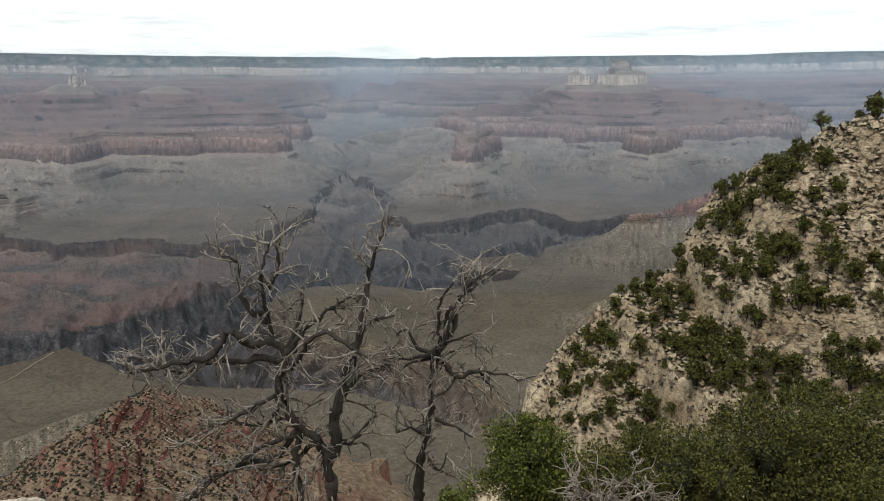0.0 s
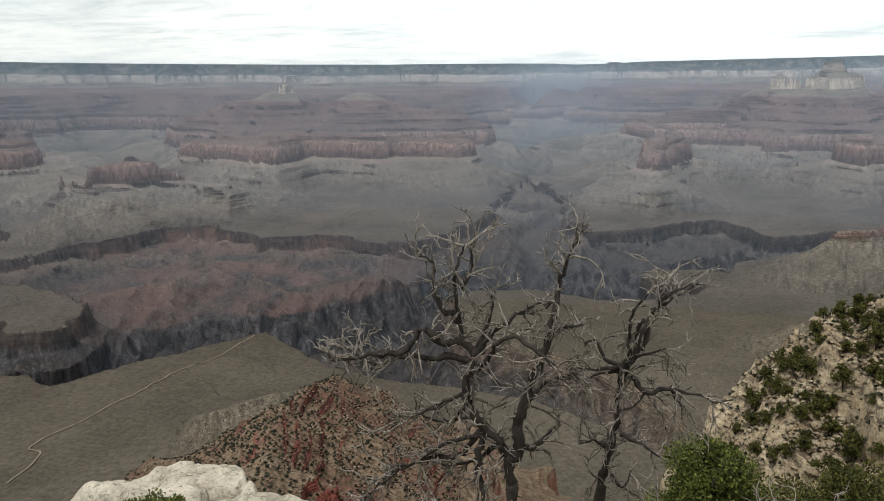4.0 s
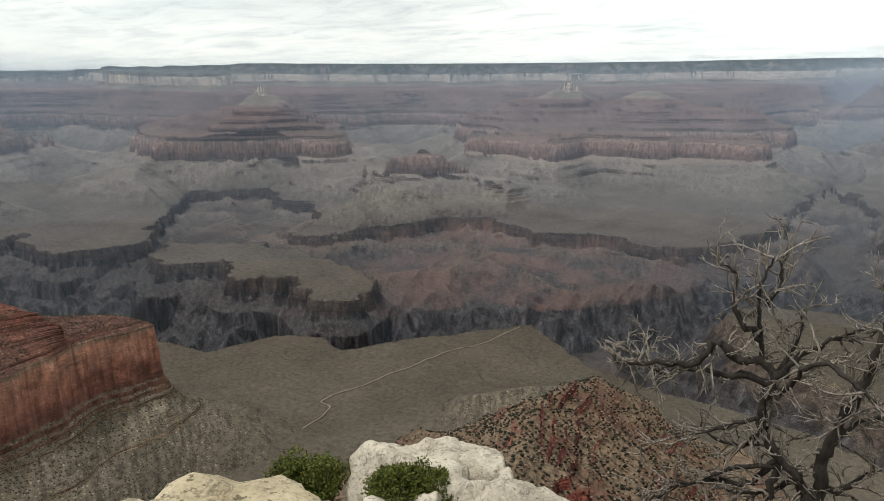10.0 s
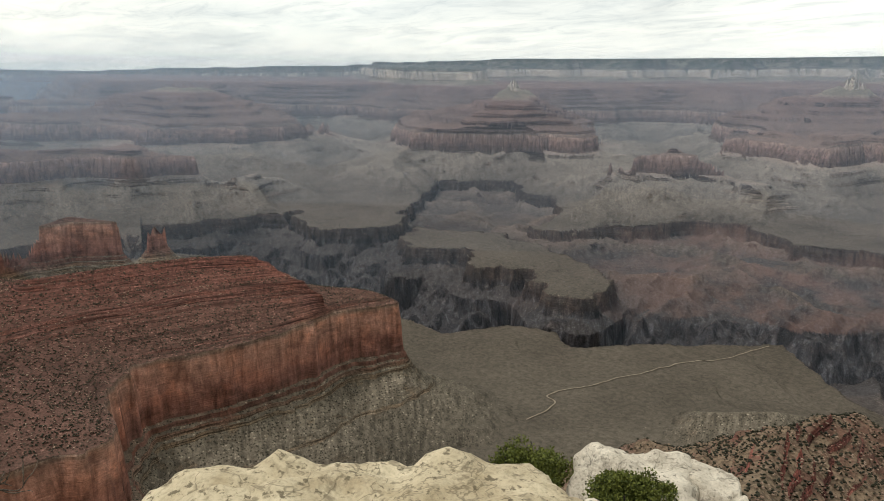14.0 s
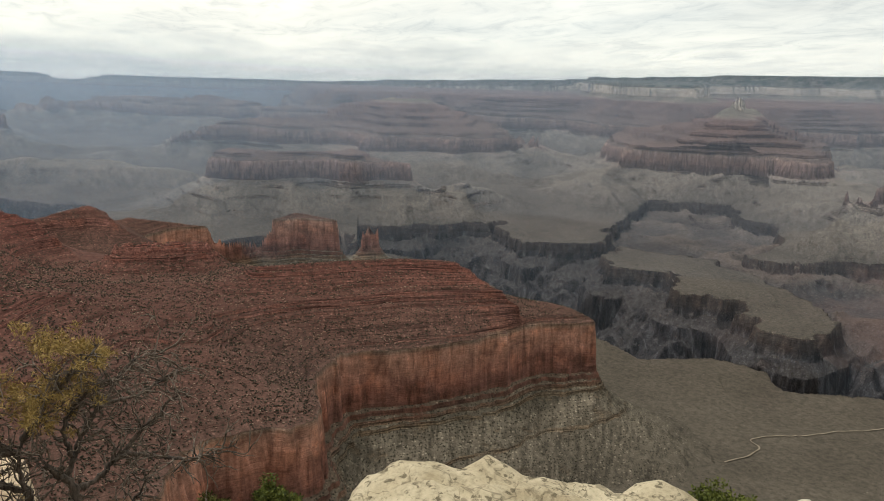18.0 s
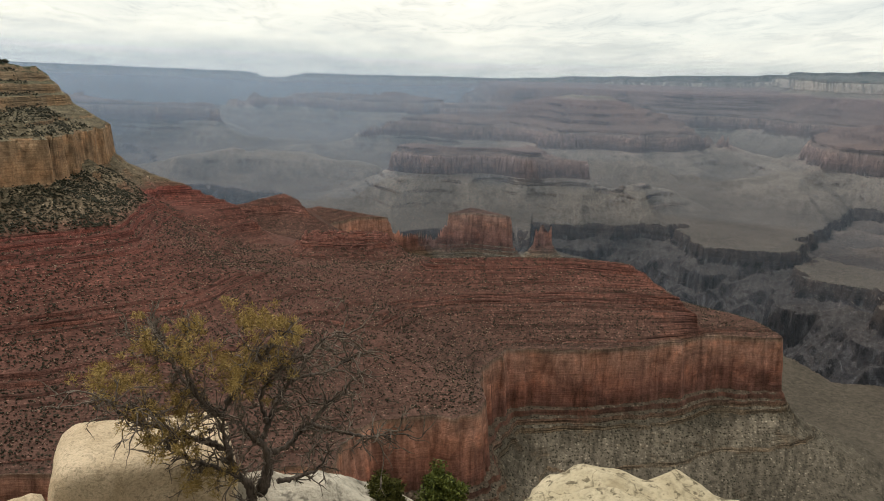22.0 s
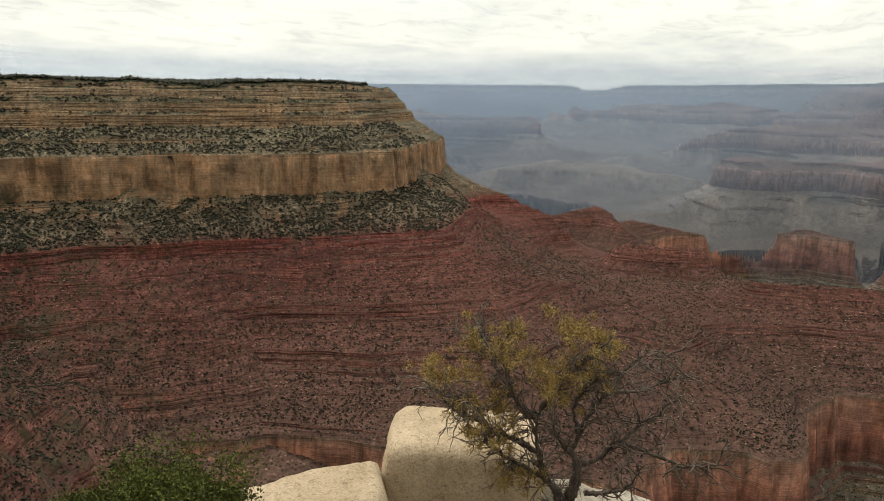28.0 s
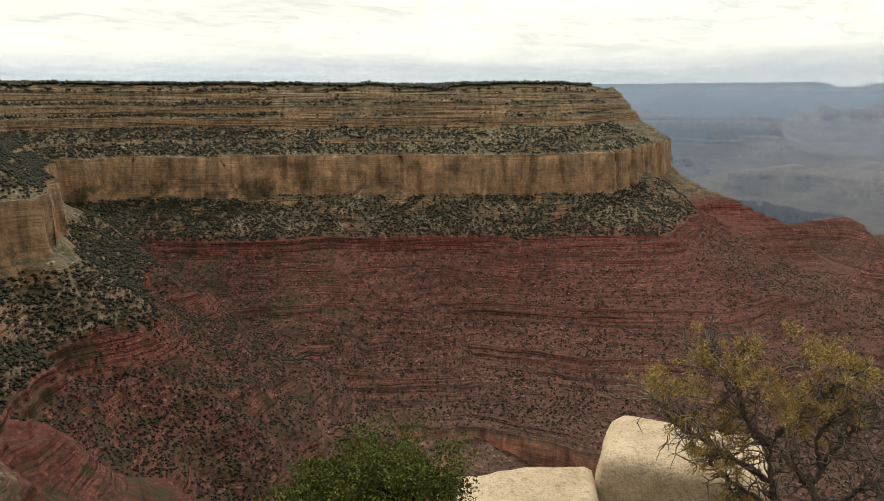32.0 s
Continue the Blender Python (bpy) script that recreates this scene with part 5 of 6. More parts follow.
def boulder_mesh(name, size, seed, mat, square=3.2, rough=0.10, detail=5, cuts=5, smooth=True):
    rnd = np.random.default_rng(seed)
    bm = bmesh.new()
    bmesh.ops.create_icosphere(bm, subdivisions=detail, radius=1.0)
    p = np.array([v.co for v in bm.verts])
    p /= (np.abs(p) ** square).sum(1)[:, None] ** (1 / square)
    for _ in range(cuts):           # flat broken faces
        n = rnd.normal(size=3)
        n /= np.linalg.norm(n)
        over = np.maximum(p @ n - rnd.uniform(0.68, 0.92), 0)
        p -= over[:, None] * n * 0.92
    off = rnd.uniform(-50, 50, 3)
    p = p * np.array(size) * 0.5
    scale = float(np.mean(size))
    for i, v in enumerate(bm.verts):
        q = Vector(p[i])
        k = noise.fractal(q / scale * 2.2 + Vector(off), 0.9, 2.1, 5) * rough * scale * 0.35
        k -= max(0.0, 0.10 - abs(noise.noise(q / scale * 1.7 + Vector(off) * 2))) * rough * scale * 1.6       # cracks
        k += noise.fractal(q / scale * 11 + Vector(off), 0.8, 2.2, 3) * rough * scale * 0.07
        n = Vector(p[i] / np.array(size)).normalized()
        v.co = q + n * k
    me = bpy.data.meshes.new(name)
    bm.to_mesh(me)
    bm.free()
    me.polygons.foreach_set("use_smooth", np.full(len(me.polygons), smooth))
    me.materials.append(mat)
    return me


def boulder(name, place, size, turn, seed, mat, label, tilt=(0, 0), category="boulder", **kw):
    ob = new(name, boulder_mesh(name, size, seed, mat, **kw))
    ob.matrix_world = pose(*place, tilt[0], tilt[1], turn)
    return tagged(ob, label, category)


# ---- rocks round the viewpoint ----
boulder("rock_ledge", (-3.42, 1.82, -1.25), (2.6, 1.5, 1.5), 62, 3, PITTED_STONE, "rough pitted cream limestone ledge at the brink", (0, 0), "rock ledge", rough=0.22, detail=6, square=6, cuts=3)
boulder("boulder", (-13.3, -4.3, -6.55), (3.15, 2.2, 3.5), 107, 11, LIMESTONE, "huge smooth rounded cream boulder beside the pine", (0, 2), rough=0.05, square=8, detail=6, cuts=0)
boulder("boulder", (-10.75, -6.35, -6.28), (3.0, 2.4, 2.5), 121, 12, LIMESTONE, "low slanting cream limestone block", (0, -9), rough=0.08, square=7, detail=5, cuts=1)
boulder("boulder", (-13.5, -0.85, -6.72), (3.9, 2.2, 2.0), 94, 13, WHITE_STONE, "cracked white limestone slab behind the pine", (0, 9), rough=0.14, square=10, detail=5, cuts=5)
OUTCROP = [((-23.6, 29.2, -21.5), (6.6, 8.4, 7.8), 39, 21, 1), ((-19.9, 31.6, -22.2), (4.4, 6.2, 7.6), 32, 22, 5), ((-17.6, 29.8, -22.9), (3.4, 4.6, 7.4), 29, 23, 7), ((-15.8, 27.0, -21.1), (6.8, 4.6, 7.8), 30, 24, 6),
           ((-20.6, 25.2, -21.3), (4.4, 3.6, 7.6), 38, 25, 0)]
for place, size, turn, seed, lean in OUTCROP:
    boulder("outcrop_block", place, size, turn, seed, WHITE_STONE, "weathered white limestone block of a broken outcrop", (0, lean), "rock", rough=0.28, square=10, detail=5, cuts=5)["group"] = "blocks of the white outcrop"

# ---- dead trees and the living pine ----
SNAG_TRUNKS = [[(0.0, 0.01), (-0.02, 0.25), (-0.04, 0.42), (-0.14, 0.63), (-0.27, 0.74), (-0.37, 0.91), (-0.43, 1.06), (-0.41, 1.26), (-0.36, 1.42), (-0.45, 1.56), (-0.49, 1.75), (-0.52, 2.05), (-0.5, 2.23), (-0.43, 2.39)],
    [(-0.04, 0.39), (0.04, 0.54), (0.02, 0.74), (0.07, 0.9), (0.15, 1.18), (0.23, 1.41), (0.29, 1.64), (0.33, 1.86), (0.37, 2.08), (0.4, 2.23), (0.48, 2.41), (0.51, 2.49)],
    [(-0.24, 0.68), (-0.31, 0.55), (-0.3, 0.31), (-0.22, -0.01)]]
SNAG_LIMBS = [[(-0.45, 1.56), (-0.62, 1.55), (-0.69, 1.59), (-0.76, 1.66), (-0.85, 1.64), (-0.91, 1.5), (-1.13, 1.47), (-1.36, 1.42), (-1.52, 1.43), (-1.63, 1.55)],
    [(-0.4, 1.37), (-0.54, 1.39), (-0.72, 1.37), (-0.91, 1.38), (-1.1, 1.33), (-1.25, 1.24), (-1.44, 1.35), (-1.59, 1.44)],
    [(-0.45, 1.71), (-0.62, 1.84), (-0.69, 1.96), (-0.69, 2.19), (-0.71, 2.26), (-0.84, 2.31)],
    [(-0.48, 2.01), (-0.37, 2.2), (-0.41, 2.41)],
    [(-0.34, 1.44), (-0.22, 1.58), (-0.08, 1.7), (0.06, 1.81), (0.19, 1.86), (0.3, 1.9)],
    [(-0.41, 1.26), (-0.25, 1.38), (-0.15, 1.58), (0.06, 1.63), (0.28, 1.49), (0.35, 1.38)]]
SNAG_BOUGHS = [[(-0.43, 1.06), (-0.61, 0.99), (-0.76, 0.92), (-0.91, 0.87), (-1.06, 0.82)],
    [(-0.39, 0.99), (-0.53, 0.78), (-0.76, 0.76), (-0.91, 0.79)],
    [(-0.29, 0.74), (-0.49, 0.46), (-0.72, 0.44), (-0.95, 0.35), (-1.1, 0.24), (-1.26, 0.09), (-1.42, -0.07)],
    [(-0.24, 0.68), (-0.57, 0.61), (-0.83, 0.43), (-1.06, 0.41)],
    [(0.04, 0.56), (0.21, 0.56), (0.33, 0.63), (0.41, 0.71)],
    [(0.08, 0.94), (0.25, 1.17), (0.43, 1.25), (0.56, 1.28)],
    [(0.29, 1.64), (0.44, 1.69), (0.61, 1.66)],
    [(-0.36, 1.42), (-0.26, 1.65), (-0.19, 1.88), (-0.23, 1.95)],
    [(-0.12, 0.65), (-0.27, 0.44), (-0.57, 0.29), (-0.83, 0.3)]]
BROKEN_SNAG_TRUNKS = [[(-0.01, 0.01), (0.02, 0.35), (0.08, 0.61), (0.12, 0.82), (0.11, 1.06), (0.11, 1.26), (0.14, 1.36)],
    [(0.14, 1.34), (0.24, 1.47), (0.28, 1.63), (0.34, 1.79), (0.43, 1.98), (0.44, 2.09), (0.48, 2.21)],
    [(0.34, 1.79), (0.27, 1.78), (0.26, 1.47)]]
BROKEN_SNAG_LIMBS = [[(0.43, 1.98), (0.56, 2.08), (0.68, 2.14)],
    [(0.29, 1.51), (0.43, 1.91), (0.63, 2.02), (0.78, 2.1)],
    [(0.24, 1.45), (0.36, 1.5), (0.51, 1.56)],
    [(0.19, 1.46), (0.19, 1.7), (0.21, 1.93), (0.32, 2.1)],
    [(0.14, 1.36), (-0.02, 1.42), (-0.1, 1.59), (-0.19, 1.54)],
    [(0.12, 1.36), (-0.05, 1.34), (-0.16, 1.37), (-0.27, 1.43)]]
BROKEN_SNAG_BOUGHS = [[(0.13, 1.32), (-0.05, 1.26), (-0.15, 1.19), (-0.18, 1.08)],
    [(0.22, 1.29), (0.31, 1.17), (0.38, 1.13), (0.57, 1.2), (0.76, 1.18), (0.93, 1.15), (1.07, 1.18)],
    [(0.35, 1.13), (0.25, 1.0), (0.11, 0.98)],
    [(0.57, 1.2), (0.63, 1.05), (0.71, 0.94)],
    [(0.16, 0.7), (0.34, 0.67), (0.52, 0.6)],
    [(0.08, 0.53), (-0.09, 0.65), (-0.2, 0.65)],
    [(0.08, 0.28), (0.19, 0.25), (0.25, 0.39)],
    [(0.15, 1.26), (0.27, 1.36), (0.4, 1.41)]]
PINE_TRUNKS = [[(0.03, 0.02), (-0.17, 0.42), (-0.32, 0.79), (-0.38, 1.11), (-0.39, 1.5), (-0.31, 1.73)],
    [(-0.39, 1.5), (-0.67, 1.72), (-0.8, 1.96), (-0.9, 2.32), (-0.87, 2.76), (-0.85, 3.01)],
    [(-0.31, 1.73), (-0.15, 1.94), (-0.01, 2.3), (0.26, 2.58), (0.51, 2.85), (0.71, 3.11)]]
PINE_LIMBS = [[(-0.32, 0.92), (-0.69, 1.07), (-1.12, 1.2), (-1.43, 1.36), (-1.74, 1.45), (-2.0, 1.64), (-2.26, 1.87)],
    [(-0.24, 0.47), (-0.54, 0.62), (-0.85, 0.74), (-1.1, 0.91), (-1.23, 1.05)],
    [(0.15, 0.07), (0.27, 0.42), (0.3, 0.76), (0.2, 1.0), (0.07, 1.18), (-0.13, 1.6)],
    [(0.3, 0.76), (0.61, 0.87), (0.82, 1.09), (1.13, 1.33), (1.38, 1.62), (1.7, 1.69)],
    [(0.82, 1.13), (1.09, 1.26), (1.42, 1.25), (1.9, 1.26), (2.43, 1.33)],
    [(0.2, 1.0), (0.39, 1.48), (0.64, 1.89), (0.8, 2.09), (1.04, 2.43), (1.35, 2.59), (1.77, 2.58)]]
PINE_BOUGHS = [[(0.8, 2.09), (1.13, 2.07), (1.49, 2.18), (1.9, 2.38)],
    [(0.29, 1.34), (0.2, 1.77), (0.34, 2.16), (0.55, 2.37), (0.86, 2.65)],
    [(-0.8, 1.96), (-1.05, 2.24), (-1.24, 2.54), (-1.55, 2.82)],
    [(-1.12, 1.2), (-1.38, 1.69), (-1.64, 1.92), (-2.02, 2.19)],
    [(-0.9, 2.32), (-1.25, 2.66), (-1.43, 2.77)],
    [(0.43, 0.25), (0.83, 0.29), (1.16, 0.41), (1.3, 0.72)],
    [(-0.17, 0.42), (-0.47, 0.44), (-0.78, 0.52), (-0.83, 0.31)]]
PINE_TUFTS = [(-0.85, 2.95), (-1.01, 2.69), (-0.66, 2.72), (-1.13, 1.53), (-1.5, 1.67), (-0.83, 1.5), (-1.03, 1.93), (-1.37, 1.36), (-0.01, 2.3), (0.18, 2.08), (0.51, 2.97), (0.27, 3.13), (0.74, 2.82), (-0.06, 3.09), (-2.01, 2.06), (-2.02, 2.32), (-1.65, 2.17), (-1.55, 2.75), (-0.83, 0.38), (-0.54, 0.56), (-1.23, 0.99), (-0.99, 1.09), (-0.11, 2.17), (0.54, 2.49), (-0.24, 2.34), (0.2, 2.57)]
bare_tree("dead_tree", (-0.99, 6.41, -2.02), 8.0, SNAG_TRUNKS + SNAG_LIMBS + SNAG_BOUGHS,
          [0.085, 0.062, 0.034, 0.042, 0.036, 0.027, 0.02, 0.032, 0.028, 0.022, 0.02, 0.028, 0.022, 0.027, 0.02, 0.016, 0.018, 0.019], 5, 15, DARK_BARK, DEAD_WOOD,
          "dead weathered tree with two leaning stems and tangled bare twigs", "dead tree")
bare_tree("dead_tree", (-0.22, 6.86, -2.14), 0.5, BROKEN_SNAG_TRUNKS + BROKEN_SNAG_LIMBS + BROKEN_SNAG_BOUGHS,
          [0.095, 0.045, 0.018, 0.018, 0.026, 0.013, 0.018, 0.018, 0.016, 0.014, 0.024, 0.014, 0.014, 0.016, 0.015, 0.015, 0.015], 6, 9, DARK_BARK, DEAD_WOOD,
          "dead grey tree with a thick broken stem and forked bare top", "dead tree")
pine_root, pine_right, pine_ahead, pine_foot = bare_tree(
    "pine_tree", (-11.48, -2.04, -5.04), 99.5, PINE_TRUNKS + PINE_LIMBS + PINE_BOUGHS,
    [0.15, 0.06, 0.055, 0.06, 0.045, 0.12, 0.055, 0.04, 0.05, 0.03, 0.04, 0.035, 0.03, 0.025, 0.05, 0.03], 8, 14, PINE_BARK, PINE_TWIG,
    "gnarled half-bare pinyon pine with thin yellow-green needles", "pine tree", 0.9, 0.62, 0.03)


def pine_foliage():
    rnd = np.random.default_rng(31)
    for u, v in PINE_TUFTS:
        centres, sizes = [], []
        for _ in range(13):
            c = pine_right * (u + rnd.normal(0, 0.15)) + pine_ahead * rnd.normal(0, 0.3) + np.array((0, 0, v - pine_foot + rnd.normal(0, 0.11)))
            centres.append(c)
            sizes.append(rnd.uniform(0.07, 0.15))
        vv, qq = sprays(centres, sizes, 75, 0.0135, rnd, 0.9, 0.2, 4.6)
        part("needle_tuft", quad_mesh("needle_tuft", vv, qq, PINE_LEAF), pine_root, "yellow-green needle tufts")


pine_foliage()
DRY_SHRUB = [[(0, 0), (0.03, 0.35), (-0.05, 0.62), (-0.12, 0.8)], [(0.02, 0.3), (0.25, 0.48), (0.55, 0.42), (0.8, 0.3)], [(0, 0.25), (-0.25, 0.5), (-0.42, 0.55)],
             [(0.02, 0.4), (0.2, 0.62), (0.4, 0.72), (0.5, 0.9)], [(-0.03, 0.5), (-0.3, 0.62), (-0.5, 0.85)], [(0.3, 0.45), (0.6, 0.6), (0.95, 0.35), (1.1, 0.12)]]
bare_tree("dead_shrub", (2.35, 10.1, -4.75), -13.0, DRY_SHRUB, [0.035, 0.022, 0.02, 0.018, 0.016, 0.014], 17, 22, PALE_TWIG, PALE_TWIG,
          "low dead shrub of pale tangled branches", "dead shrub", 0.5, 0.4)
bare_tree("dead_shrub", (-2.2, 9.0, -4.75), 14.0, DRY_SHRUB, [0.03, 0.02, 0.018, 0.016, 0.014, 0.012], 18, 18, DEAD_WOOD, DEAD_WOOD,
          "low dead shrub with thin grey branches", "dead shrub", 0.5, 0.45)

# ---- bushes near the viewpoint ----
BUSHES = [  # place on the plan, top of the bush, width, height, leaf, what it is
    (1.7, 13.7, -4.55, 2.3, 2.3, "fresh", "dense green juniper bush below the brink"),
    (0.3, 12.6, -5.5, 1.3, 1.3, "fresh", "small bright green bush below the brink"),
    (6.6, 19.0, -7.2, 5.0, 3.6, "green", "dark juniper among bare branches on the hillside"),
    (9.6, 20.0, -6.9, 5.6, 4.6, "green", "broad leafy green bush at the foot of the hillside"),
    (13.4, 22.4, -7.6, 6.4, 5.2, "green", "broad leafy green bush at the foot of the hillside"),
    (12.2, 18.6, -8.2, 5.0, 4.0, "green", "leafy green bush at the foot of the hillside"),
    (4.6, 18.6, -7.9, 3.2, 2.6, "green", "dark juniper bush on the hillside"),
    (-28.2, 25.8, -17.4, 5.2, 4.6, "fresh", "leafy green juniper beside the white outcrop"),
    (-21.4, 26.0, -16.2, 4.6, 2.8, "fresh", "spreading juniper growing before the white outcrop"),
    (-18.6, 26.6, -17.6, 2.6, 2.0, "green", "small juniper growing before the white outcrop"),
    (-8.33, -7.25, -3.30, 2.7, 2.3, "fresh", "bright green rounded bush at the brink"),
    (-7.6, -8.1, -3.9, 2.3, 2.0, "fresh", "bright green rounded bush at the brink"),
    (-13.5, 0.2, -5.75, 0.9, 0.9, "green", "small green bush below the white slab"),
    (-13.4, 1.3, -5.45, 1.25, 1.3, "fresh", "green juniper bush below the white slab"),
]
for k, (x, y, top, wide, high, leaf, label) in enumerate(BUSHES):
    base = ground_at(x, y)
    size = 0.0027 * math.hypot(x, y)
    bush("juniper_bush", (x, y, base), wide, high, max(high, top - base), 60 + k, FRESH_LEAF if leaf == "fresh" else JUNIPER_LEAF, label,
         clumps=50 if wide < 2 else 90, count=140 if wide < 2 else 300 if wide < 3 else 230, leaf=max(0.027, size * 1.05))


# ---- junipers, stones and shrubs on the hillside ----
def crest_of(az):
    return float(np.interp(-az, [8, 11.9, 14.4, 18.1, 20.9, 26.1, 31, 48], [122, 129, 132, 135, 138, 142, 146, 150]))


def hillside_things():
    rnd = np.random.default_rng(77)
    kinds = []
    for k in range(4):
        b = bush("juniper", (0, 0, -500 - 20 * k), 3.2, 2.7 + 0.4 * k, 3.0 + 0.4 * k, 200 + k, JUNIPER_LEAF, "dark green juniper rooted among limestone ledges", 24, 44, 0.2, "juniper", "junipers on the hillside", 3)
        kinds.append(b)
    stones = [boulder_mesh("stone", (1.0, 0.8, 0.62), 300 + k, HILL_STONE, square=5, rough=0.2, detail=2, cuts=9, smooth=False) for k in range(6)]
    spots = []
    for k in range(4000):
        az = rnd.uniform(-36, -8.5)
        r = crest_of(az) + 1.5 - rnd.random() ** 1.3 * 52
        x, y = -r * math.sin(radians(az)), r * math.cos(radians(az))
        spots.append((x, y, az, r))
    xs, ys = np.array([s[0] for s in spots]), np.array([s[1] for s in spots])
    z, _, who = relief(xs, ys)
    made, last = 0, []
    for k, (x, y, az, r) in enumerate(spots):
        if who[k] != HILLSIDE or made >= 250:
            continue
        if wave(np.array([x]), np.array([y]), 16, 51)[0] < rnd.uniform(-0.45, 0.45) and r < crest_of(az) - 2:
            continue
        if any((x - a) ** 2 + (y - b) ** 2 < 4.0 for a, b in last):
            continue
        last.append((x, y))
        size = rnd.uniform(0.55, 1.35)
        src = kinds[made % 4]
        m = pose(x, y, z[k] + EYE - 0.25, 0, 0, rnd.uniform(0, 360))
        if made < 4:
            src.matrix_world = m
        else:
            c = copy_thing(src, m)
            c.scale = (size, size, size * rnd.uniform(0.85, 1.25))
        made += 1
    for k in range(1500, 1900):
        x, y, az, r = spots[k]
        if who[k] != HILLSIDE:
            continue
        s = rnd.uniform(0.7, 1.6) if rnd.random() < 0.8 else rnd.uniform(1.8, 3.0)
        ob = new("stone", stones[k % 6])
        ob.matrix_world = pose(x, y, z[k] + EYE + 0.1 * s, rnd.uniform(-25, 25), rnd.uniform(-25, 25), rnd.uniform(0, 360)) @ Matrix.Diagonal((s, s * rnd.uniform(0.7, 1.2), s * rnd.uniform(0.7, 1.1), 1))
        tagged(ob, "angular buff limestone block lying on the hillside", "stone", "stones on the hillside")


hillside_things()


# ---- scattered growth and rubble on the slopes ----
BLOB = np.array([(0.5, 0, 0.3), (-0.2, 0.5, 0.25), (-0.35, -0.4, 0.3), (0.1, 0.05, 0.85), (0.05, 0, -0.15), (0.35, 0.42, 0.5), (0.2, -0.5, 0.45)])
BLOB_FACES = np.array([(0, 5, 3), (5, 1, 3), (1, 2, 3), (2, 6, 3), (6, 0, 3), (0, 2, 1), (0, 6, 2)])


def strew(name, x, y, z, size, tall, mat, label, category, seed):
    """One joined heap of very many small clumps."""
    rnd = np.random.default_rng(seed)
    n = len(x)
    r = np.hypot(x, y)
    k = drawn_in(r) / r
    a = rnd.uniform(0, 2 * math.pi, n)
    jit = 1 + rnd.normal(0, 0.22, (n, len(BLOB), 3))
    p = BLOB[None] * jit * (size * k)[:, None, None]
    p[:, :, 2] *= tall
    q = np.stack([p[..., 0] * np.cos(a)[:, None] - p[..., 1] * np.sin(a)[:, None], p[..., 0] * np.sin(a)[:, None] + p[..., 1] * np.cos(a)[:, None], p[..., 2]], 2)
    q = q + np.stack([x * k, y * k, z * k + EYE], 1)[:, None, :]
    f = (np.arange(n)[:, None, None] * len(BLOB) + BLOB_FACES[None]).reshape(-1, 3)
    ob = new(name, quad_mesh(name, q.reshape(-1, 3), f, mat))
    return tagged(ob, label, category, kind="stuff")


def candidates(count, first, last, near, far, seed):
    rnd = np.random.default_rng(seed)
    az = np.radians(rnd.uniform(first, last, count))
    r = np.sqrt(rnd.uniform(near ** 2, far ** 2, count))
    x, y = -r * np.sin(az), r * np.cos(az)
    z, bed, who = relief(x, y)
    zx, zy = relief(x + 4, y)[0], relief(x, y + 4)[0]
    steep = np.hypot(zx - z, zy - z) / 4
    return x, y, z, bed, who, steep, rnd


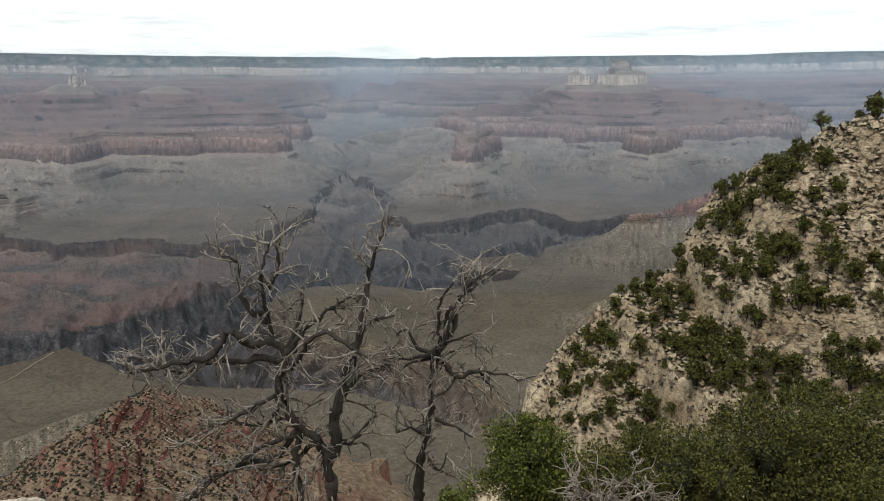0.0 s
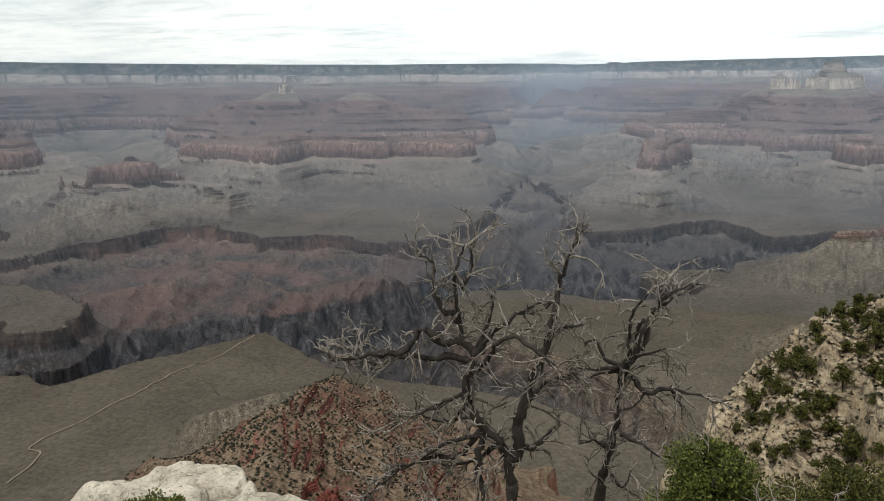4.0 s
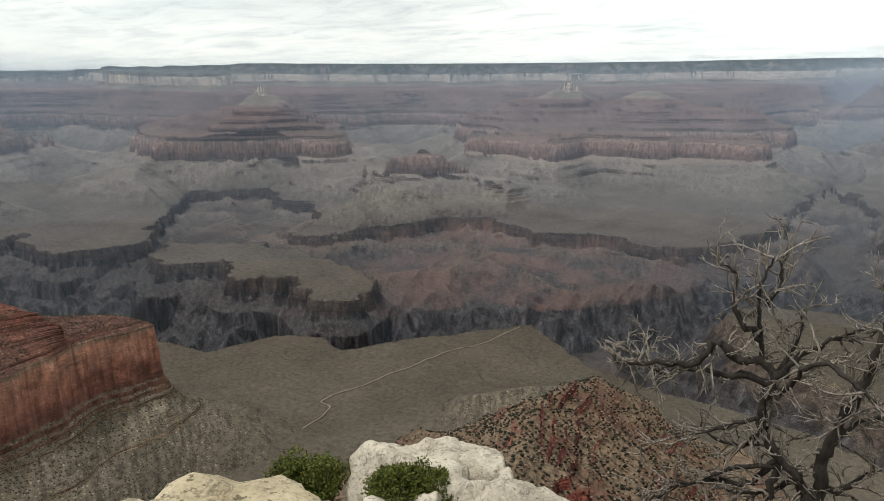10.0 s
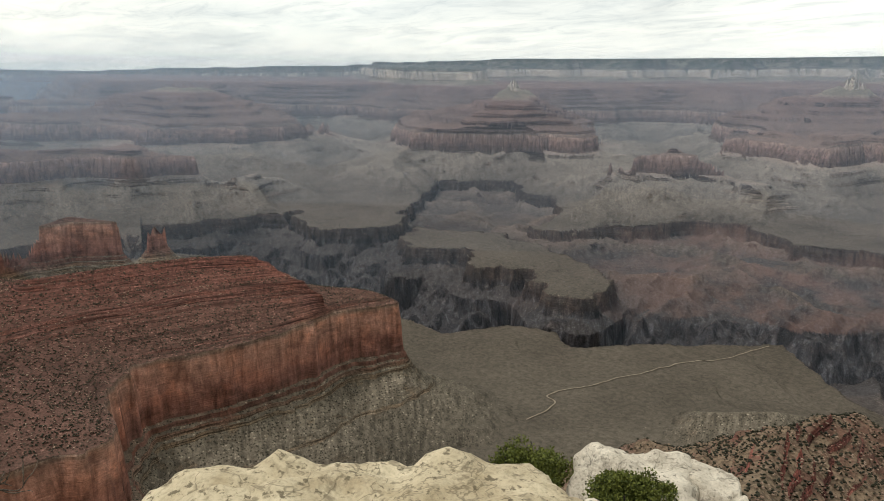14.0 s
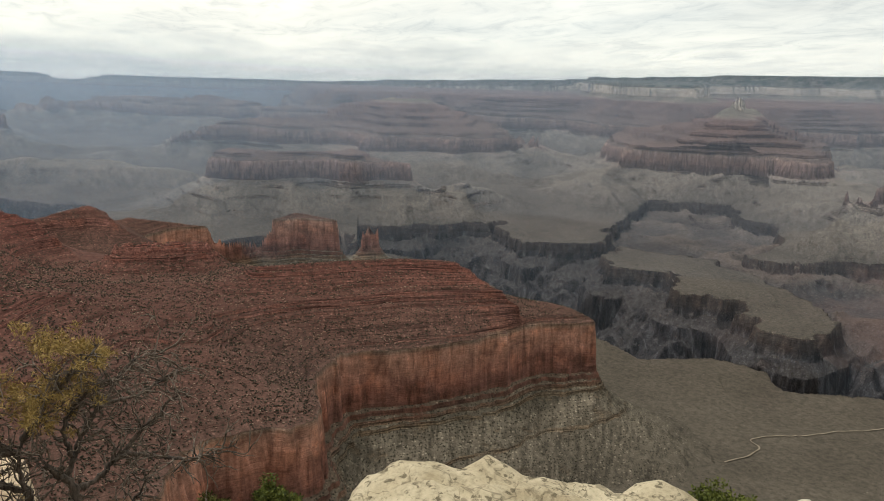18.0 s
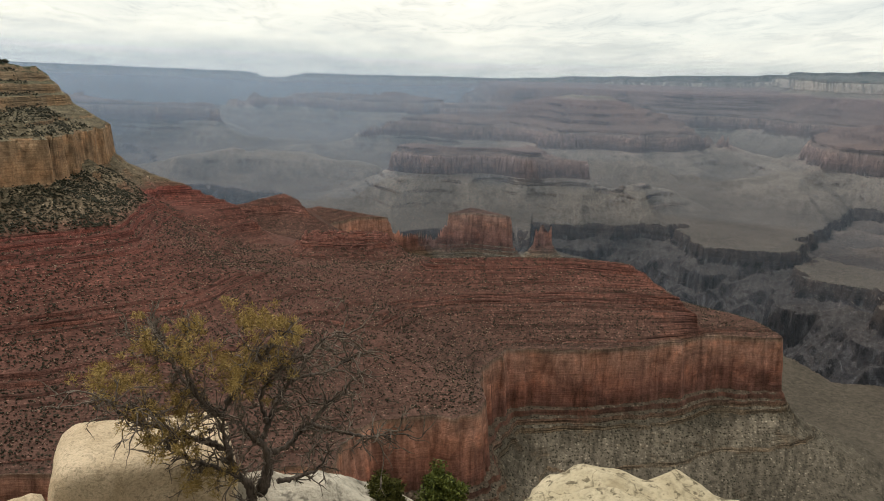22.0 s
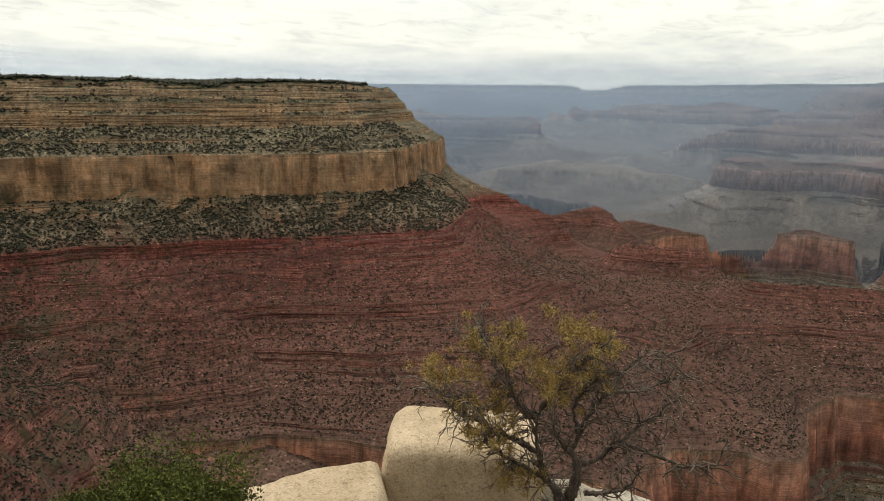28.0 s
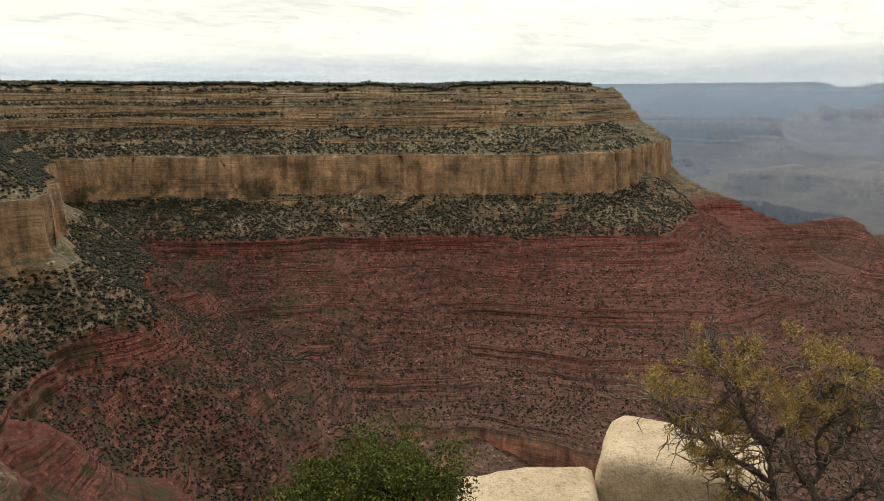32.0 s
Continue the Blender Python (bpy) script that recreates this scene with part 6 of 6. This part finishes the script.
def slope_growth():
    x, y, z, bed, who, steep, rnd = candidates(240000, 58, 163, 850, 2350, 91)
    chance = np.interp(bed, [-1000, -780, -770, -612, -600, -330, -322, -245, -238, -140, -132, 20, 40], [0.05, 0.12, 0.0, 0.0, 0.38, 0.42, 0.6, 0.75, 0.0, 0.0, 0.6, 0.45, 1.0])
    chance = chance * np.clip(1.7 - steep, 0.06, 1) * np.clip(0.95 + 0.5 * wave(x, y, 70, 52), 0.5, 1.4)
    chance = chance * np.where(x ** 2 + y ** 2 < 1500 ** 2, 1.4, 1.0) * np.where((bed > -600) & (np.degrees(np.arctan2(-x, y)) > 140), 2.0, 1.0)
    keep = (rnd.random(len(x)) < chance) & np.isin(who, (RED_SLOPES, RIM_W))
    size = rnd.uniform(1.8, 5.0, len(x)) * np.where(bed > -330, 1.45, 0.9) * np.where(bed > 22, 1.7, 1.0)
    strew("slope_shrubs", x[keep], y[keep], z[keep], size[keep], 0.95, SHRUB_LEAF, "dark shrubs and pinyons dotting the red slopes", "shrubs", 1)
    rocks = (rnd.random(len(x)) < 0.2 * np.clip(1.4 - steep, 0, 1)) & (who == RED_SLOPES) & (bed < -240) & (bed > -606)
    strew("slope_boulders", x[rocks], y[rocks], z[rocks], rnd.uniform(1.2, 4.4, rocks.sum()), 0.7, RUBBLE, "fallen blocks strewn over the red slopes", "boulders", 2)
    x, y, z, bed, who, steep, rnd = candidates(9000, 13, 40, 420, 1250, 92)
    keep = np.isin(who, ridge_index(RED_SPUR, RED_SPUR_ARM)) & (rnd.random(len(x)) < 0.9)
    strew("spur_shrubs", x[keep], y[keep], z[keep], rnd.uniform(1.6, 4.6, keep.sum()), 0.9, SHRUB_LEAF, "dark rounded shrubs on the rust-red spur", "shrubs", 3)
    rocks = np.isin(who, ridge_index(RED_SPUR, RED_SPUR_ARM)) & (rnd.random(len(x)) < 0.9)
    strew("spur_boulders", x[rocks] + 3, y[rocks], z[rocks], rnd.uniform(1.0, 3.4, rocks.sum()), 0.7, RUBBLE, "pale blocks strewn over the rust-red spur", "boulders", 4)
    x, y, z, bed, who, steep, rnd = candidates(16000, -20, 75, 1500, 3000, 93)
    keep = (who == SOUTH) & (rnd.random(len(x)) < 0.5)
    strew("bench_scrub", x[keep], y[keep], z[keep], rnd.uniform(1.5, 3.0, keep.sum()), 0.7, SHRUB_LEAF, "low dark scrub on the grey bench", "scrub", 5)
    x, y, z, bed, who, steep, rnd = candidates(15000, -37, -8, 84, 150, 94)
    keep = (who == HILLSIDE) & (rnd.random(len(x)) < 0.35)
    strew("hillside_scrub", x[keep], y[keep], z[keep], rnd.uniform(0.25, 0.9, keep.sum()), 0.9, SHRUB_LEAF, "low dark scrub between limestone ledges", "scrub", 6)
    rocks = (who == HILLSIDE) & (rnd.random(len(x)) < 0.85)
    strew("hillside_rubble", x[rocks] + 0.5, y[rocks], z[rocks] - 0.05, rnd.uniform(0.3, 1.4, rocks.sum()), 0.7, HILL_STONE, "loose buff stones between limestone ledges", "rubble", 7)


RUBBLE = stone_material("rubble", (0.34, 0.25, 0.185), (0.19, 0.12, 0.085), 40.0, 0.2)
slope_growth()


# ---- the footpath on the bench ----
def footpath():
    run = plan([(47.9, 2070), (46.9, 2110), (45.9, 2160), (45.4, 2210), (46.0, 2260), (45.3, 2310), (42.5, 2390), (38.8, 2560), (35.2, 2720), (33.0, 2790), (31.0, 2920), (29.5, 3010)])
    line = curve_through(np.concatenate([run, np.zeros((len(run), 1))], 1), 9.0)
    line = line[:, :2] + np.stack([wave(line[:, 0], line[:, 1], 60, 61), wave(line[:, 0], line[:, 1], 60, 62)], 1) * 9
    way = np.gradient(line, axis=0)
    way /= np.linalg.norm(way, axis=1)[:, None]
    side = np.stack([-way[:, 1], way[:, 0]], 1)
    rows = []
    for off in (-2.3, 0, 2.3):
        p = line + side * off
        z = relief(p[:, 0], p[:, 1])[0]
        r = np.hypot(p[:, 0], p[:, 1])
        k = drawn_in(r) / r
        rows.append(np.stack([p[:, 0] * k, p[:, 1] * k, (z + 3.0) * k + EYE], 1))
    verts = np.stack(rows, 1).reshape(-1, 3)
    i = np.arange(len(line) * 3).reshape(-1, 3)
    quads = np.stack([i[:-1, :-1], i[:-1, 1:], i[1:, 1:], i[1:, :-1]], 2).reshape(-1, 4)
    ob = new("footpath", quad_mesh("footpath", verts, quads, PATH_SOIL))
    tagged(ob, "pale trodden footpath winding over the bench", "footpath", kind="structure")


PATH_SOIL = stone_material("trodden_soil", (0.31, 0.26, 0.195), (0.24, 0.20, 0.145), 60.0, 0.2)
footpath()
